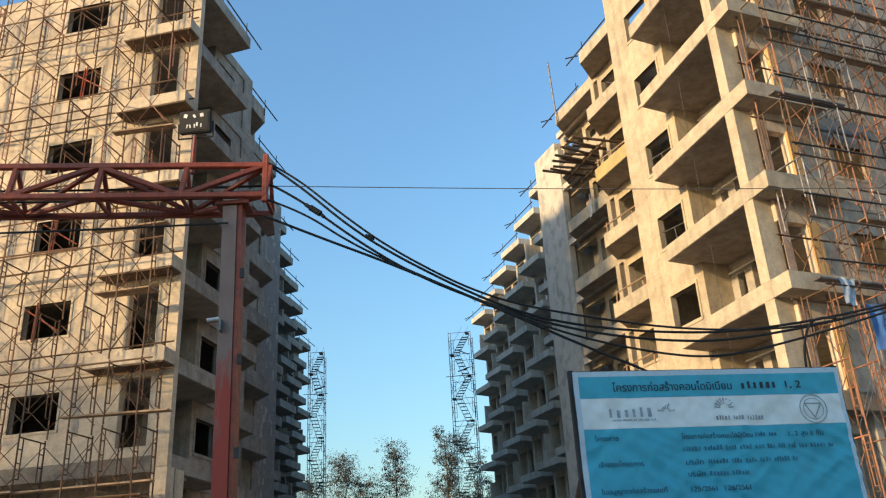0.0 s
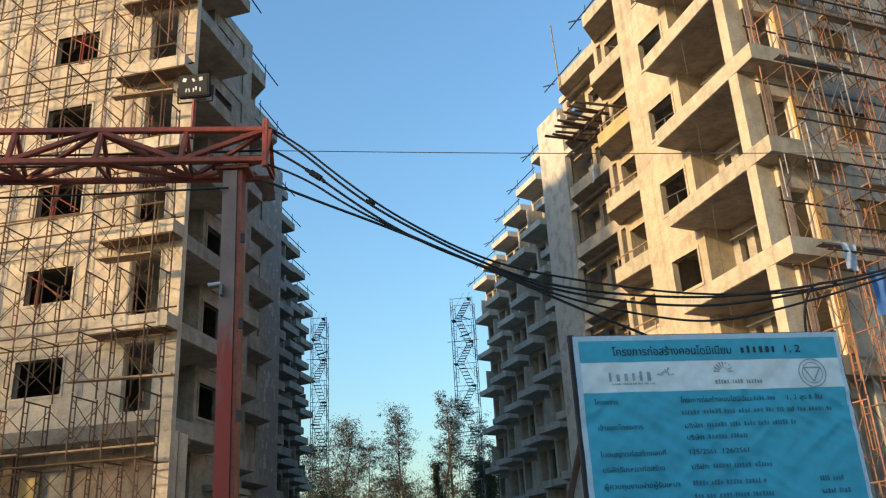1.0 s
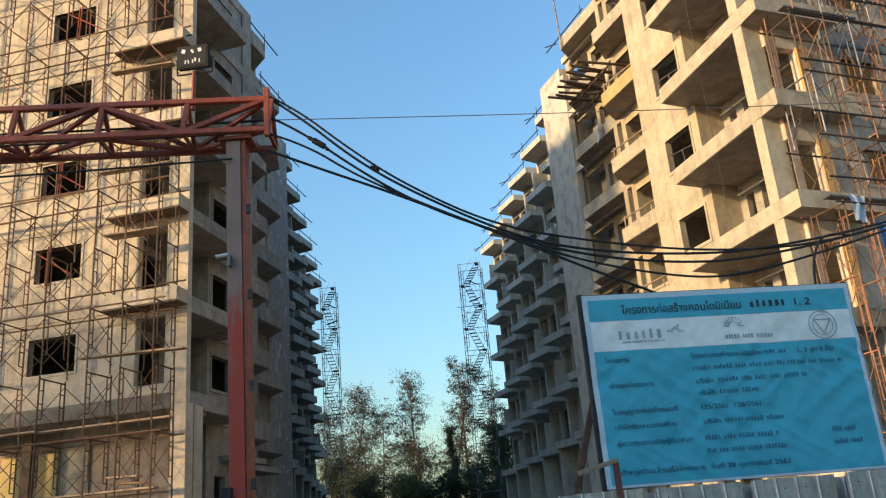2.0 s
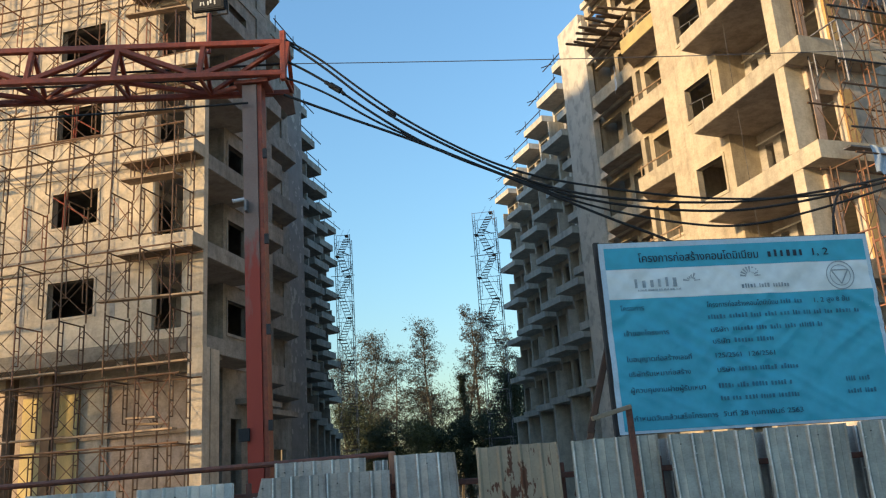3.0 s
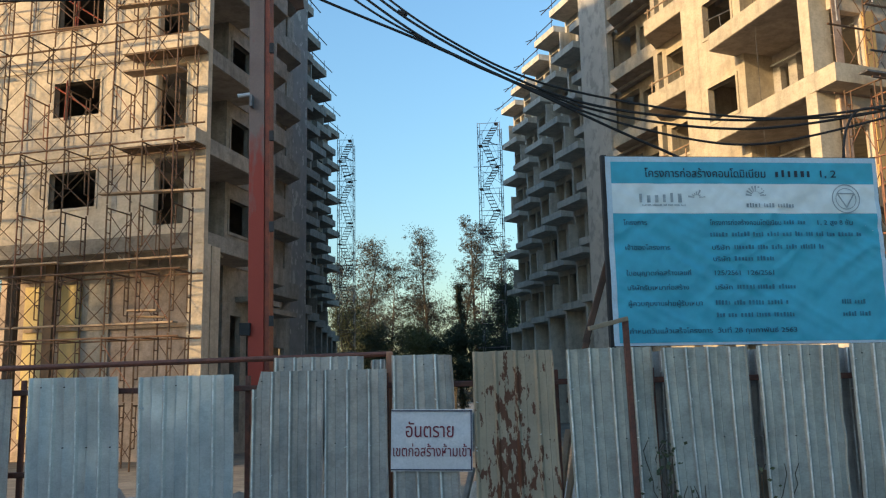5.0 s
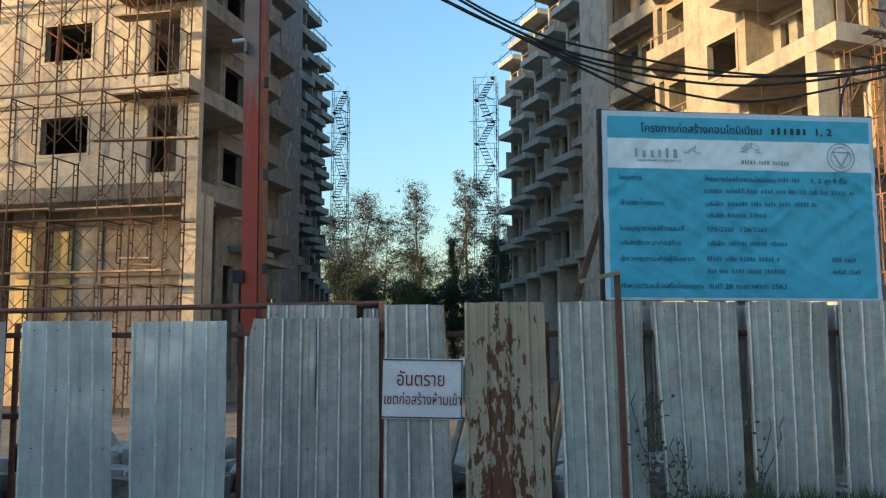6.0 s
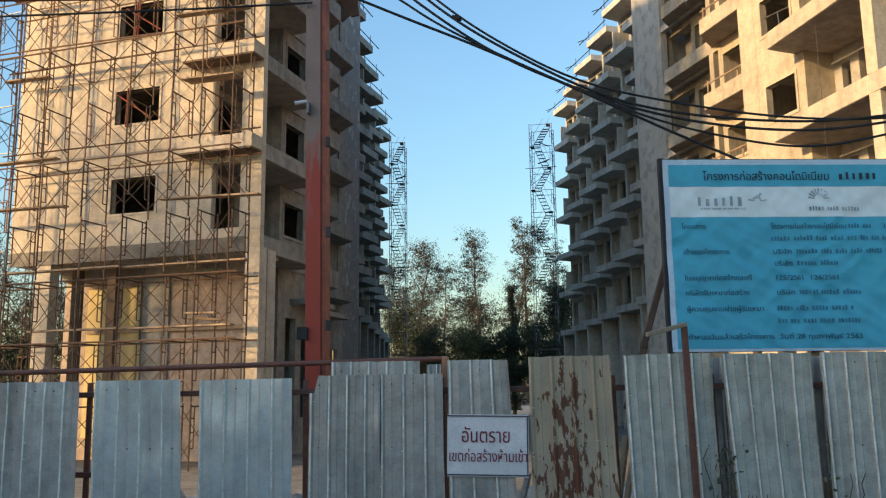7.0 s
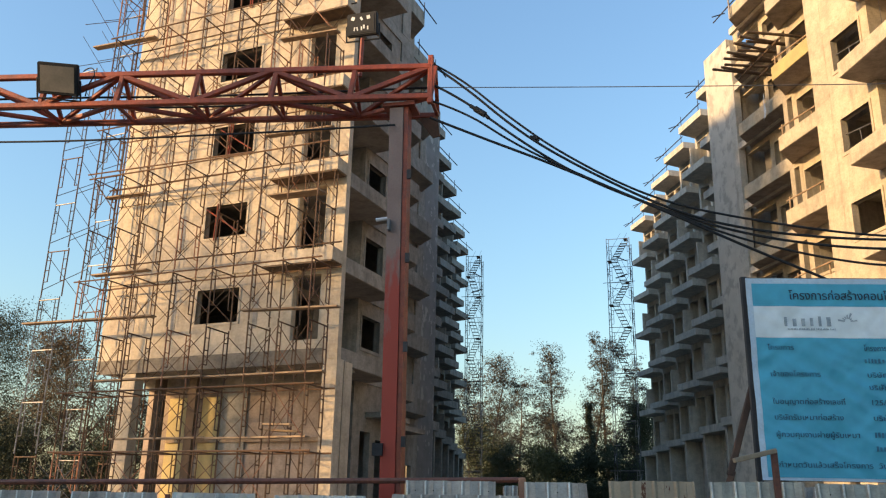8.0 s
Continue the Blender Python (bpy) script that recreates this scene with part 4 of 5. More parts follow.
SHEETS = [(-6.1, -5.04, -6.1, -5.0, 1.77, ZINC, ""), (-4.88, -3.89, -4.85, -3.81, 1.775, ZINCBLUE, ""), (-3.7, -2.66, -3.66, -2.64, 1.77, ZINCBLUE, ""),
          (-2.49, -1.72, -2.49, -1.72, 1.795, ZINC, ""), (-1.74, -1.06, -1.74, -1.05, 1.8, ZINC, ""), (-1.02, -0.38, -1.02, -0.28, 1.935, ZINC, ""),
          (-0.18, 0.66, -0.17, 0.72, 1.96, RUSTSHEET, "corrugated sheet eaten by brown rust"), (0.78, 1.66, 0.83, 1.7, 1.965, ZINCGREY, ""), (1.76, 2.64, 1.86, 2.65, 1.955, ZINCGREY, ""),
          (2.73, 3.55, 2.74, 3.54, 1.955, ZINCGREY, ""), (3.66, 4.5, 3.66, 4.5, 1.96, ZINCGREY, ""), (4.58, 5.4, 4.6, 5.4, 1.96, ZINCGREY, ""), (5.5, 6.3, 5.5, 6.3, 1.95, ZINCGREY, "")]
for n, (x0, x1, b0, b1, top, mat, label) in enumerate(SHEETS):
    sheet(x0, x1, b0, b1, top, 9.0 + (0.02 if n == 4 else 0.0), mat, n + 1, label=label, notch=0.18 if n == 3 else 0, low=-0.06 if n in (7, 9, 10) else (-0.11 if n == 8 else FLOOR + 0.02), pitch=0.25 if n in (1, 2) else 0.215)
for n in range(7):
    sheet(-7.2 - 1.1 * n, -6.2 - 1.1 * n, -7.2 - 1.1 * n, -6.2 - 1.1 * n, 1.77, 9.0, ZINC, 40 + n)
# sheets standing behind
for x0, x1, top, low, n in ((-2.28, -1.31, 1.94, 0.9, 60), (-1.24, -1.08, 1.9, 0.9, 61), (1.66, 1.92, 1.93, 0.4, 62), (2.66, 2.9, 1.93, 0.7, 63), (3.56, 3.86, 1.93, 0.25, 64)):
    sheet(x0, x1, x0, x1, top, 9.1 if n < 62 else 9.26, ZINC, n, low=low)
for z, x0, x1, y in ((1.62, -9, 6, 9.14), (0.75, -9, -4.0, 9.16)):
    bar("rail", (x0, y + 0.02, z), (x1, y + 0.02, z + 0.02), 0.03, REDBROWN, fence)
for x in (-5.0, -2.55, -1.07, 0.72, 1.72, 2.68, 3.6, 5.45):
    bar("fence_post", (x, 9.2, FLOOR), (x - 0.02, 9.2, 1.76), 0.026, REDBROWN, fence)
bm = bmesh.new()
tube(bm, (-16, 9.3, 1.72), (-1.05, 9.3, 1.965), 0.03, 8)
part("top_pipe", bm, REDBROWN, fence, "long rusty brown pipe rail")
bar("stub_post", (-1.06, 9.3, FLOOR), (-1.06, 9.3, 1.99), 0.035, RUSTLIGHT, fence)

# brown post with a wooden arm standing before the fence
stake = tagged(empty("signpost", pose(0, 0, -0.03)), "slim brown steel post with a short weathered wooden arm", "post")
bar("post", (1.44, 8.85, FLOOR), (1.4, 8.85, 2.26), 0.03, REDBROWN, stake)
bar("arm", (1.42, 8.84, 2.25), (1.0, 8.62, 2.14), 0.022, TIMBER, stake)

# ---- writing ----
def lettering(text, size, mat, parent, m, bend=None, align="LEFT", width=None, weight=1.0):
    cu = bpy.data.curves.new("lettering", "FONT")
    cu.body, cu.size, cu.align_x = text, size, align
    tmp = bpy.data.objects.new("lettering", cu)
    scene.collection.objects.link(tmp)
    bpy.context.view_layer.update()
    me = bpy.data.meshes.new_from_object(tmp.evaluated_get(bpy.context.evaluated_depsgraph_get()))
    bpy.data.objects.remove(tmp)
    me.materials.clear()
    me.materials.append(mat)
    # further copies set a little aside make the strokes heavier
    co = [v.co.copy() for v in me.vertices]
    polys = [tuple(p.vertices) for p in me.polygons]
    verts, faces = [], []
    for n, (dx, dy) in enumerate(((0, 0), (0.02, 0), (0.04, 0.004), (0.02, 0.015))):
        verts += [c + Vector((dx * size * weight, dy * size * weight, 0.0004 * n)) for c in co]
        faces += [tuple(i + n * len(co) for i in p) for p in polys]
    me = bpy.data.meshes.new("lettering")
    me.from_pydata(verts, [], faces)
    me.materials.append(mat)
    if width and me.vertices:
        xs = [v.co.x for v in me.vertices]
        k = width / max(0.01, max(xs) - min(xs))
        for v in me.vertices:
            v.co.x *= k
    for v in me.vertices:
        p = m @ v.co
        if bend:
            p.y += bend(p.x, p.z)
        v.co = p
    ob = new("lettering", me)
    ob.parent = parent
    return tagged(ob, kind="stuff")


def bars(x, z, w, h, mat, parent, bend, seed):
    """Unreadable or private writing as a row of plain bars."""
    rnd = random.Random(seed)
    bm = bmesh.new()
    c = x
    while c < x + w:
        for _ in range(rnd.randint(3, 8)):
            q = h * rnd.uniform(0.35, 0.6)
            if c + q > x + w:
                break
            y = bend(c + q / 2, z) - 0.011
            box(bm, c, y - 0.002, z, c + q * 0.82, y, z + h * rnd.uniform(0.7, 1.1))
            c += q + h * 0.22
        c += h * 0.6
    return tagged(part("private_writing", bm, mat, parent), kind="stuff")


# project sign
WIDE, TALL = 3.19, 2.11
board = tagged(empty("project_sign", pose(1.36, 9.4, 1.97, 0, 0, 8.1)), "large wrinkled blue and white vinyl project sign on timber posts", "sign")


def wrinkle(x, z):
    a = 0.018 * noise.noise(Vector((x * 2.2 + z * 1.5, z * 0.9, 3)))
    a += 0.036 * abs(noise.noise(Vector((x * 2.6 - z * 3.4, z * 0.8 + x * 0.5, 8)))) + 0.03 * abs(noise.noise(Vector((x * 3.0 + z * 5.0, z * 1.2, 15)))) + 0.006 * noise.noise(Vector((x * 14 - z * 9, z * 6, 21)))
    return a * min(1, (TALL - z) * 2 + 0.3) * (1 - 0.5 * min(1, abs(z - 1.2))) - 0.02


def vinyl(z0, z1, x0, x1, mat, dy=0.0, name="panel"):
    bm = bmesh.new()
    nx, nz = 110, max(2, int((z1 - z0) / TALL * 80))
    g = [[bm.verts.new((x0 + (x1 - x0) * i / nx, wrinkle(x0 + (x1 - x0) * i / nx, z0 + (z1 - z0) * j / nz) - dy, z0 + (z1 - z0) * j / nz)) for i in range(nx + 1)] for j in range(nz + 1)]
    for j in range(nz):
        for i in range(nx):
            f = bm.faces.new((g[j][i], g[j][i + 1], g[j + 1][i + 1], g[j + 1][i]))
            f.smooth = True
    return part(name, bm, mat, board)


vinyl(0, TALL, 0, WIDE, SIGNEDGE, 0, "backing")
for a, b, mat in ((0.03, 1.46, SIGNBLUE), (1.464, 1.80, SIGNWHITE), (1.804, 2.05, SIGNBLUE)):
    vinyl(a, b, 0.06, WIDE - 0.05, mat, 0.003)
part("frame", boxes((-0.03, 0.03, -0.02, 0.03, 0.09, TALL + 0.03), (WIDE - 0.03, 0.03, -0.02, WIDE + 0.03, 0.09, TALL + 0.03), (0.03, 0.03, TALL - 0.03, WIDE - 0.03, 0.09, TALL + 0.02), (0.03, 0.03, 0, WIDE - 0.03, 0.09, 0.06)), DARKSTEEL, board)
for x in (0.25, 1.6, 2.95):
    part("support_post", boxes((x - 0.05, 0.1, FLOOR - 1.97, x + 0.05, 0.18, TALL)), TIMBER, board)
bar("strut", (-0.25, 0.25, 0.05), (0.05, 0.2, 1.0), 0.035, DARKRUST, board)
bar("strut", (-0.45, 0.3, -0.6), (-0.22, 0.25, 0.1), 0.035, DARKRUST, board)


def write(text, x, z, size, mat=INK, width=None):
    lettering(text, size, mat, board, Matrix.Translation((x, -0.012, z)) @ Matrix.Rotation(radians(90), 4, "X"), wrinkle, width=width, weight=0.35)


def strip(x, z, w, h=0.035, mat=INK, seed=1):
    bars(x, z, w, h, mat, board, wrinkle, seed)


write("โครงการก่อสร้างคอนโดมิเนียม", 0.44, 1.875, 0.125, DARKINK, 1.41)
for n in range(6):
    strip(1.965 + 0.075 * n, 1.88, 0.062, 0.082, DARKINK, 3 + n)
write("1, 2", 2.47, 1.88, 0.115, DARKINK, 0.19)
# makers' marks as plain shapes
for n in range(6):
    strip(0.37 + 0.088 * n, 1.585, 0.07, 0.1, GREYINK, 15 + n)
strip(0.40, 1.545, 0.5, 0.02, GREYINK, 6)
strip(1.6, 1.53, 0.6, 0.05, GREYINK, 7)
for cx, cz, n, r0, r1 in ((1.72, 1.66, 9, 0.05, 0.12), (1.03, 1.64, 7, 0.03, 0.1)):
    bm = bmesh.new()
    for i in range(n):
        a = math.pi * (0.05 + 0.9 * i / (n - 1))
        c, d = math.cos(a), math.sin(a)
        v = [bm.verts.new((cx + r * c + q * d, wrinkle(cx, cz) - 0.008, cz + r * d - q * c)) for r, q in ((r0, -0.006), (r1, -0.012), (r1, 0.012), (r0, 0.006))]
        bm.faces.new(v)
    tagged(part("emblem", bm, GREYINK, board), kind="stuff")
bm = bmesh.new()
for r0, r1 in ((0.155, 0.168), (0.115, 0.124)):
    for i in range(40):
        a, b = 2 * math.pi * i / 40, 2 * math.pi * (i + 1) / 40
        bm.faces.new([bm.verts.new((2.78 + r * math.cos(t), wrinkle(2.78, 1.63) - 0.008, 1.63 + r * math.sin(t))) for r, t in ((r0, a), (r1, a), (r1, b), (r0, b))])
for p, q in (((-0.1, 0.06), (0.0, -0.1)), ((0.1, 0.06), (0.0, -0.1)), ((-0.1, 0.06), (0.1, 0.06))):
    d = Vector((q[0] - p[0], q[1] - p[1])).normalized() * 0.008
    bm.faces.new([bm.verts.new((2.78 + x, wrinkle(2.78, 1.63) - 0.009, 1.63 + z)) for x, z in ((p[0] - d.y, p[1] + d.x), (q[0] - d.y, q[1] + d.x), (q[0] + d.y, q[1] - d.x), (p[0] + d.y, p[1] - d.x))])
tagged(part("emblem", bm, GREYINK, board), kind="stuff")
ROWS = [("โครงการ", 1.33, 0.27), ("เจ้าของโครงการ", 1.05, 0.51), ("ใบอนุญาตก่อสร้างเลขที่", 0.765, 0.73), ("บริษัทรับเหมาก่อสร้าง", 0.605, 0.69), ("ผู้ควบคุมงานฝ่ายผู้รับเหมา", 0.43, 0.83), ("กำหนดวันแล้วเสร็จโครงการ", 0.13, 0.93)]
for text, z, w in ROWS:
    write(text, 0.17, z, 0.075, INK, w)
write("โครงการก่อสร้างคอนโดมิเนียม", 1.16, 1.33, 0.075, INK, 0.83)
strip(2.02, 1.335, 0.3, 0.05, MIDINK, 8)
write("1, 2 สูง 8 ชั้น", 2.4, 1.33, 0.075, INK, 0.42)
strip(1.16, 1.2, 1.8, 0.05, MIDINK, 9)
write("บริษัท", 1.16, 1.05, 0.075, INK, 0.2)
strip(1.42, 1.055, 1.05, 0.05, MIDINK, 10)
write("บริษัท", 1.16, 0.92, 0.075, INK, 0.2)
strip(1.42, 0.925, 0.45, 0.05, MIDINK, 11)
write("125/2561  126/2561", 1.16, 0.765, 0.075, INK, 0.68)
write("บริษัท", 1.16, 0.605, 0.075, INK, 0.2)
strip(1.42, 0.61, 0.7, 0.05, MIDINK, 12)
strip(1.16, 0.435, 0.85, 0.05, MIDINK, 13)
strip(1.16, 0.3, 0.95, 0.05, MIDINK, 14)
strip(2.62, 0.435, 0.32, 0.05, MIDINK, 15)
strip(2.62, 0.3, 0.34, 0.05, MIDINK, 16)
write("วันที่ 28 กุมภาพันธ์ 2563", 1.16, 0.13, 0.075, INK, 0.9)

# danger sign tied to the fence
danger = tagged(empty("danger_sign", pose(-1.02, 8.955, 0.735, 0, 1, 0)), "small white danger sign with red lettering tied to the fence", "sign")


def ruffle(x, z):
    return 0.012 * noise.noise(Vector((x * 4, z * 3, 17))) + 0.006 * abs(noise.noise(Vector((x * 9 - z * 7, z * 5, 4))))


bm = bmesh.new()
g = [[bm.verts.new((0.83 * i / 20, ruffle(0.83 * i / 20, 0.62 * j / 14), 0.62 * j / 14)) for i in range(21)] for j in range(15)]
for j in range(14):
    for i in range(20):
        bm.faces.new((g[j][i], g[j][i + 1], g[j + 1][i + 1], g[j + 1][i])).smooth = True
part("panel", bm, SIGNPAPER, danger)
bm = bmesh.new()
for r in ((0.0, 0.012, 0.83, 0.024), (0.0, 0.598, 0.83, 0.61), (0.812, 0.02, 0.824, 0.6)):
    y = ruffle(0.4, r[1])
    box(bm, r[0], y - 0.009, r[1], r[2], y - 0.006, r[3])
part("border", bm, BLUEINK, danger)
lettering("อันตราย", 0.2, REDINK, danger, Matrix.Translation((0.14, -0.008, 0.34)) @ Matrix.Rotation(radians(90), 4, "X"), ruffle, width=0.49, weight=0.4)
lettering("เขตก่อสร้างห้ามเข้า", 0.15, REDINK, danger, Matrix.Translation((0.012, -0.008, 0.15)) @ Matrix.Rotation(radians(90), 4, "X"), ruffle, width=0.79, weight=0.4)


# ---- trees ----
def tree(x, y, h, spread, seed, leaves, label, low=0.25, leaf=0.26, mat=None, lean=0.0, clump=45):
    """A tapered trunk with rising limbs; leaves in loose clumps near the limb ends."""
    rnd = random.Random(seed)
    thing = tagged(empty("tree", pose(x, y, FLOOR)), label, "tree", "trees behind the site")
    bm = bmesh.new()
    tips = []

    def limb(a, d, length, r, depth):
        p, steps = Vector(a), 4
        for i in range(steps):
            d = (d + Vector((rnd.uniform(-0.16, 0.16), rnd.uniform(-0.16, 0.16), 0.05))).normalized()
            q = p + d * length / steps
            ra, rb = r * (1 - 0.75 * i / steps), r * (1 - 0.75 * (i + 1) / steps)
            cone(bm, p, q, ra, rb)
            p = q
            if depth and i > 0:
                for _ in range(2 if depth == 1 else 1):
                    ang = rnd.uniform(0, 2 * math.pi)
                    limb(p, (d + Vector((math.cos(ang), math.sin(ang), 0.25)) * 0.9).normalized(), length * rnd.uniform(0.35, 0.55), rb * 0.6, depth - 1)
            if depth < 2:
                tips.append((Vector(p), length))
        tips.append((Vector(p), length))

    p, r = Vector((0, 0, 0)), h * 0.011 + 0.04
    steps = 9
    d = Vector((lean, 0, 1)).normalized()
    for i in range(steps):
        d = (d + Vector((rnd.uniform(-0.06, 0.06), rnd.uniform(-0.06, 0.06), 0.05))).normalized()
        q = p + d * h / steps
        cone(bm, p, q, r * (1 - 0.09 * i), r * (1 - 0.09 * (i + 1)))
        p = q
        if i / steps > low:
            for _ in range(3):
                ang = rnd.uniform(0, 2 * math.pi)
                f = (i + 1) / steps
                limb(p, Vector((math.cos(ang), math.sin(ang), rnd.uniform(0.5, 1.3))).normalized(), spread * rnd.uniform(0.6, 1.25) * (1.3 - f * 0.8), r * 0.4 * (1.15 - f), 1)
    tips.append((p, 1))
    part("trunk", bm, BARK, thing)
    put_leaves(thing, [tuple(t[0]) for t in tips], leaves, spread * 0.17, leaf, seed, mat or LEAFHAZE, clump)
    return thing


def leaf_mesh(name, centres, size, seed, mat, droop=0.5):
    """Many small four-cornered leaves, one round each centre, turned at random and hanging a little."""
    g = np.random.default_rng(seed)
    n = len(centres)
    a = g.uniform(-1, 1, (n, 3))
    a[:, 2] -= droop
    a /= np.linalg.norm(a, axis=1)[:, None] + 1e-6
    b = np.cross(a, g.uniform(-1, 1, (n, 3)))
    b /= np.linalg.norm(b, axis=1)[:, None] + 1e-6
    a *= size * g.uniform(0.3, 0.65, (n, 1))
    b *= size * g.uniform(0.13, 0.26, (n, 1))
    verts = np.stack((centres - a, centres + b, centres + a, centres - b), 1).astype(np.float32)
    me = bpy.data.meshes.new(name)
    me.vertices.add(4 * n)
    me.vertices.foreach_set("co", verts.ravel())
    me.loops.add(4 * n)
    me.loops.foreach_set("vertex_index", np.arange(4 * n, dtype=np.int32))
    me.polygons.add(n)
    me.polygons.foreach_set("loop_start", np.arange(0, 4 * n, 4, dtype=np.int32))
    me.update(calc_edges=True)
    me.materials.append(mat)
    return me


def put_leaves(thing, tips, count, reach, leaf, seed, mat, clump):
    """Leaves in clumps of uneven size round some of the twig ends, and a few loose ones."""
    g = np.random.default_rng(seed + 500)
    tips = np.array(tips)
    clumps = max(4, count // clump)
    at = tips[g.integers(0, len(tips), clumps)] + g.normal(0, reach, (clumps, 3))
    wide = g.uniform(0.4, 1.5, clumps) * reach * 0.6
    which = g.integers(0, clumps, count)
    centres = at[which] + g.normal(0, 1, (count, 3)) * wide[which][:, None] * np.array((1, 1, 0.7))
    ob = new("crown", leaf_mesh("crown", centres, leaf, seed, mat))
    ob.parent = thing
    tagged(ob, kind="stuff")


def cone(bm, a, b, ra, rb, n=5):
    d = (b - a).normalized()
    s = d.cross(Vector((0.3, 1, 0.1))).normalized()
    w = d.cross(s)
    ends = [[bm.verts.new(p + r * (math.cos(2 * math.pi * i / n) * s + math.sin(2 * math.pi * i / n) * w)) for i in range(n)] for p, r in ((a, ra), (b, rb))]
    for i in range(n):
        bm.faces.new((ends[0][i], ends[1][i], ends[1][(i + 1) % n], ends[0][(i + 1) % n]))


THIN = "thin sparse tree with feathery leaves, greyed for haze, behind the site"
for n, (x, y, h, sp, lv, lean) in enumerate(((-11.6, 80, 14.6, 2.9, 9500, 0.03), (-14.0, 86, 13.5, 3.0, 9000, 0), (-9.2, 80, 12.6, 2.3, 6500, 0.16), (-4.8, 80, 15.6, 2.5, 8500, 0), (-2.9, 83, 16.2, 2.5, 7500, 0.02), (-0.5, 80, 16.8, 1.7, 5500, 0),
                                            (1.4, 84, 14.5, 2.2, 6500, 0), (-10.4, 85, 10.5, 2.8, 7500, 0), (-6.2, 82, 9.6, 2.7, 9000, 0.05), (2.8, 78, 11.4, 2.4, 8500, 0))):
    tree(x, y, h, sp, n + 11, int(lv * 1.4), THIN, 0.12, 0.17, None, lean, 30)
rnd = random.Random(31)
ivy = tagged(empty("tree", pose(-2.0, 76, FLOOR)), "slender trunk wrapped in dark climbing leaves", "tree", "trees behind the site")
bm = bmesh.new()
for n in range(8):
    cone(bm, Vector((0.08 * math.sin(n), 0, 1.4 * n)), Vector((0.08 * math.sin(n + 1), 0, 1.4 * n + 1.4)), 0.2 - 0.015 * n, 0.185 - 0.015 * n)
part("trunk", bm, BARK, ivy)
g = np.random.default_rng(31)
z = g.uniform(0.5, 11.4, 11000)
wide = 0.2 + 0.09 * np.sin(z * 2.3) + 0.05 * np.sin(z * 5.1)
ob = new("crown", leaf_mesh("crown", np.stack((g.normal(0, 1, 11000) * wide + 0.14 * np.sin(z * 1.7), g.normal(0, 1, 11000) * wide, z), 1), 0.17, 31, LEAFDARK))
ob.parent = ivy
tagged(ob, kind="stuff")
tree(2.4, 74, 9.6, 2.1, 32, 30000, "dense dark green tree at the end of the alley", 0.05, 0.17, LEAFDARK, 0, 60)
for n, (x, y, h, sp, lv, mt) in enumerate(((-8.8, 72, 5.0, 2.0, 4200, "d"), (-6.0, 71, 4.6, 2.2, 4200, "y"), (-3.2, 72, 4.8, 2.0, 4200, "d"), (-0.3, 71, 4.6, 2.0, 4200, "d"), (-11, 74, 6.5, 2.2, 4200, "d"), (2.0, 70, 4.4, 1.8, 3600, "d"))):
    tree(x, y, h * 1.25, sp * 1.15, n + 51, int(lv * 4.5), "low leafy shrub tree at the end of the alley", 0.05, 0.17, LEAFYELLOW if mt == "y" else LEAFDARK, 0, 50)
for n, (x, y, h, sp, lv, mt) in enumerate(((-37.5, 46, 11.6, 3.6, 7000, LEAFDARK), (-33.0, 45, 10.2, 3.0, 3200, LEAFBROWN), (-30.2, 44, 10.0, 2.6, 3000, LEAFBROWN), (-27.5, 46, 7.0, 2.6, 3200, LEAFHAZE), (-41, 48, 10, 3.4, 5000, LEAFHAZE),
                                          (-35, 41, 5, 2.6, 4200, LEAFDARK), (-31, 40, 4.4, 2.6, 4200, LEAFDARK), (-27, 42, 4.2, 2.4, 3600, LEAFDARK))):
    tree(x, y, h, sp, n + 71, int(lv * 6), "leafy roadside tree beside the scaffolded building", 0.1, 0.13, mt, 0, 50)

# out-of-view tree, added only to dapple the lower left front with shade
tree(-45.0, 3.8, 16.5, 4.2, 95, 15000, "unseen leafy tree added to shade the lower left front", 0.3, 0.24, LEAFDARK, 0, 50)

# distant belt of trees that closes the horizon
g = np.random.default_rng(8)
x = g.uniform(-180, 180, 90000)
tall = 5.2 + 1.6 * np.sin(x * 0.21) + 1.2 * np.sin(x * 0.57 + 1) + 0.7 * np.sin(x * 1.3)
me = leaf_mesh("far_woods", np.stack((x, g.uniform(150, 175, 90000), tall * np.abs(g.normal(0, 0.75, 90000))), 1), 0.8, 8, LEAFHAZE)
tagged(new("far_woods", me), "distant low belt of green trees", "woods", kind="stuff")


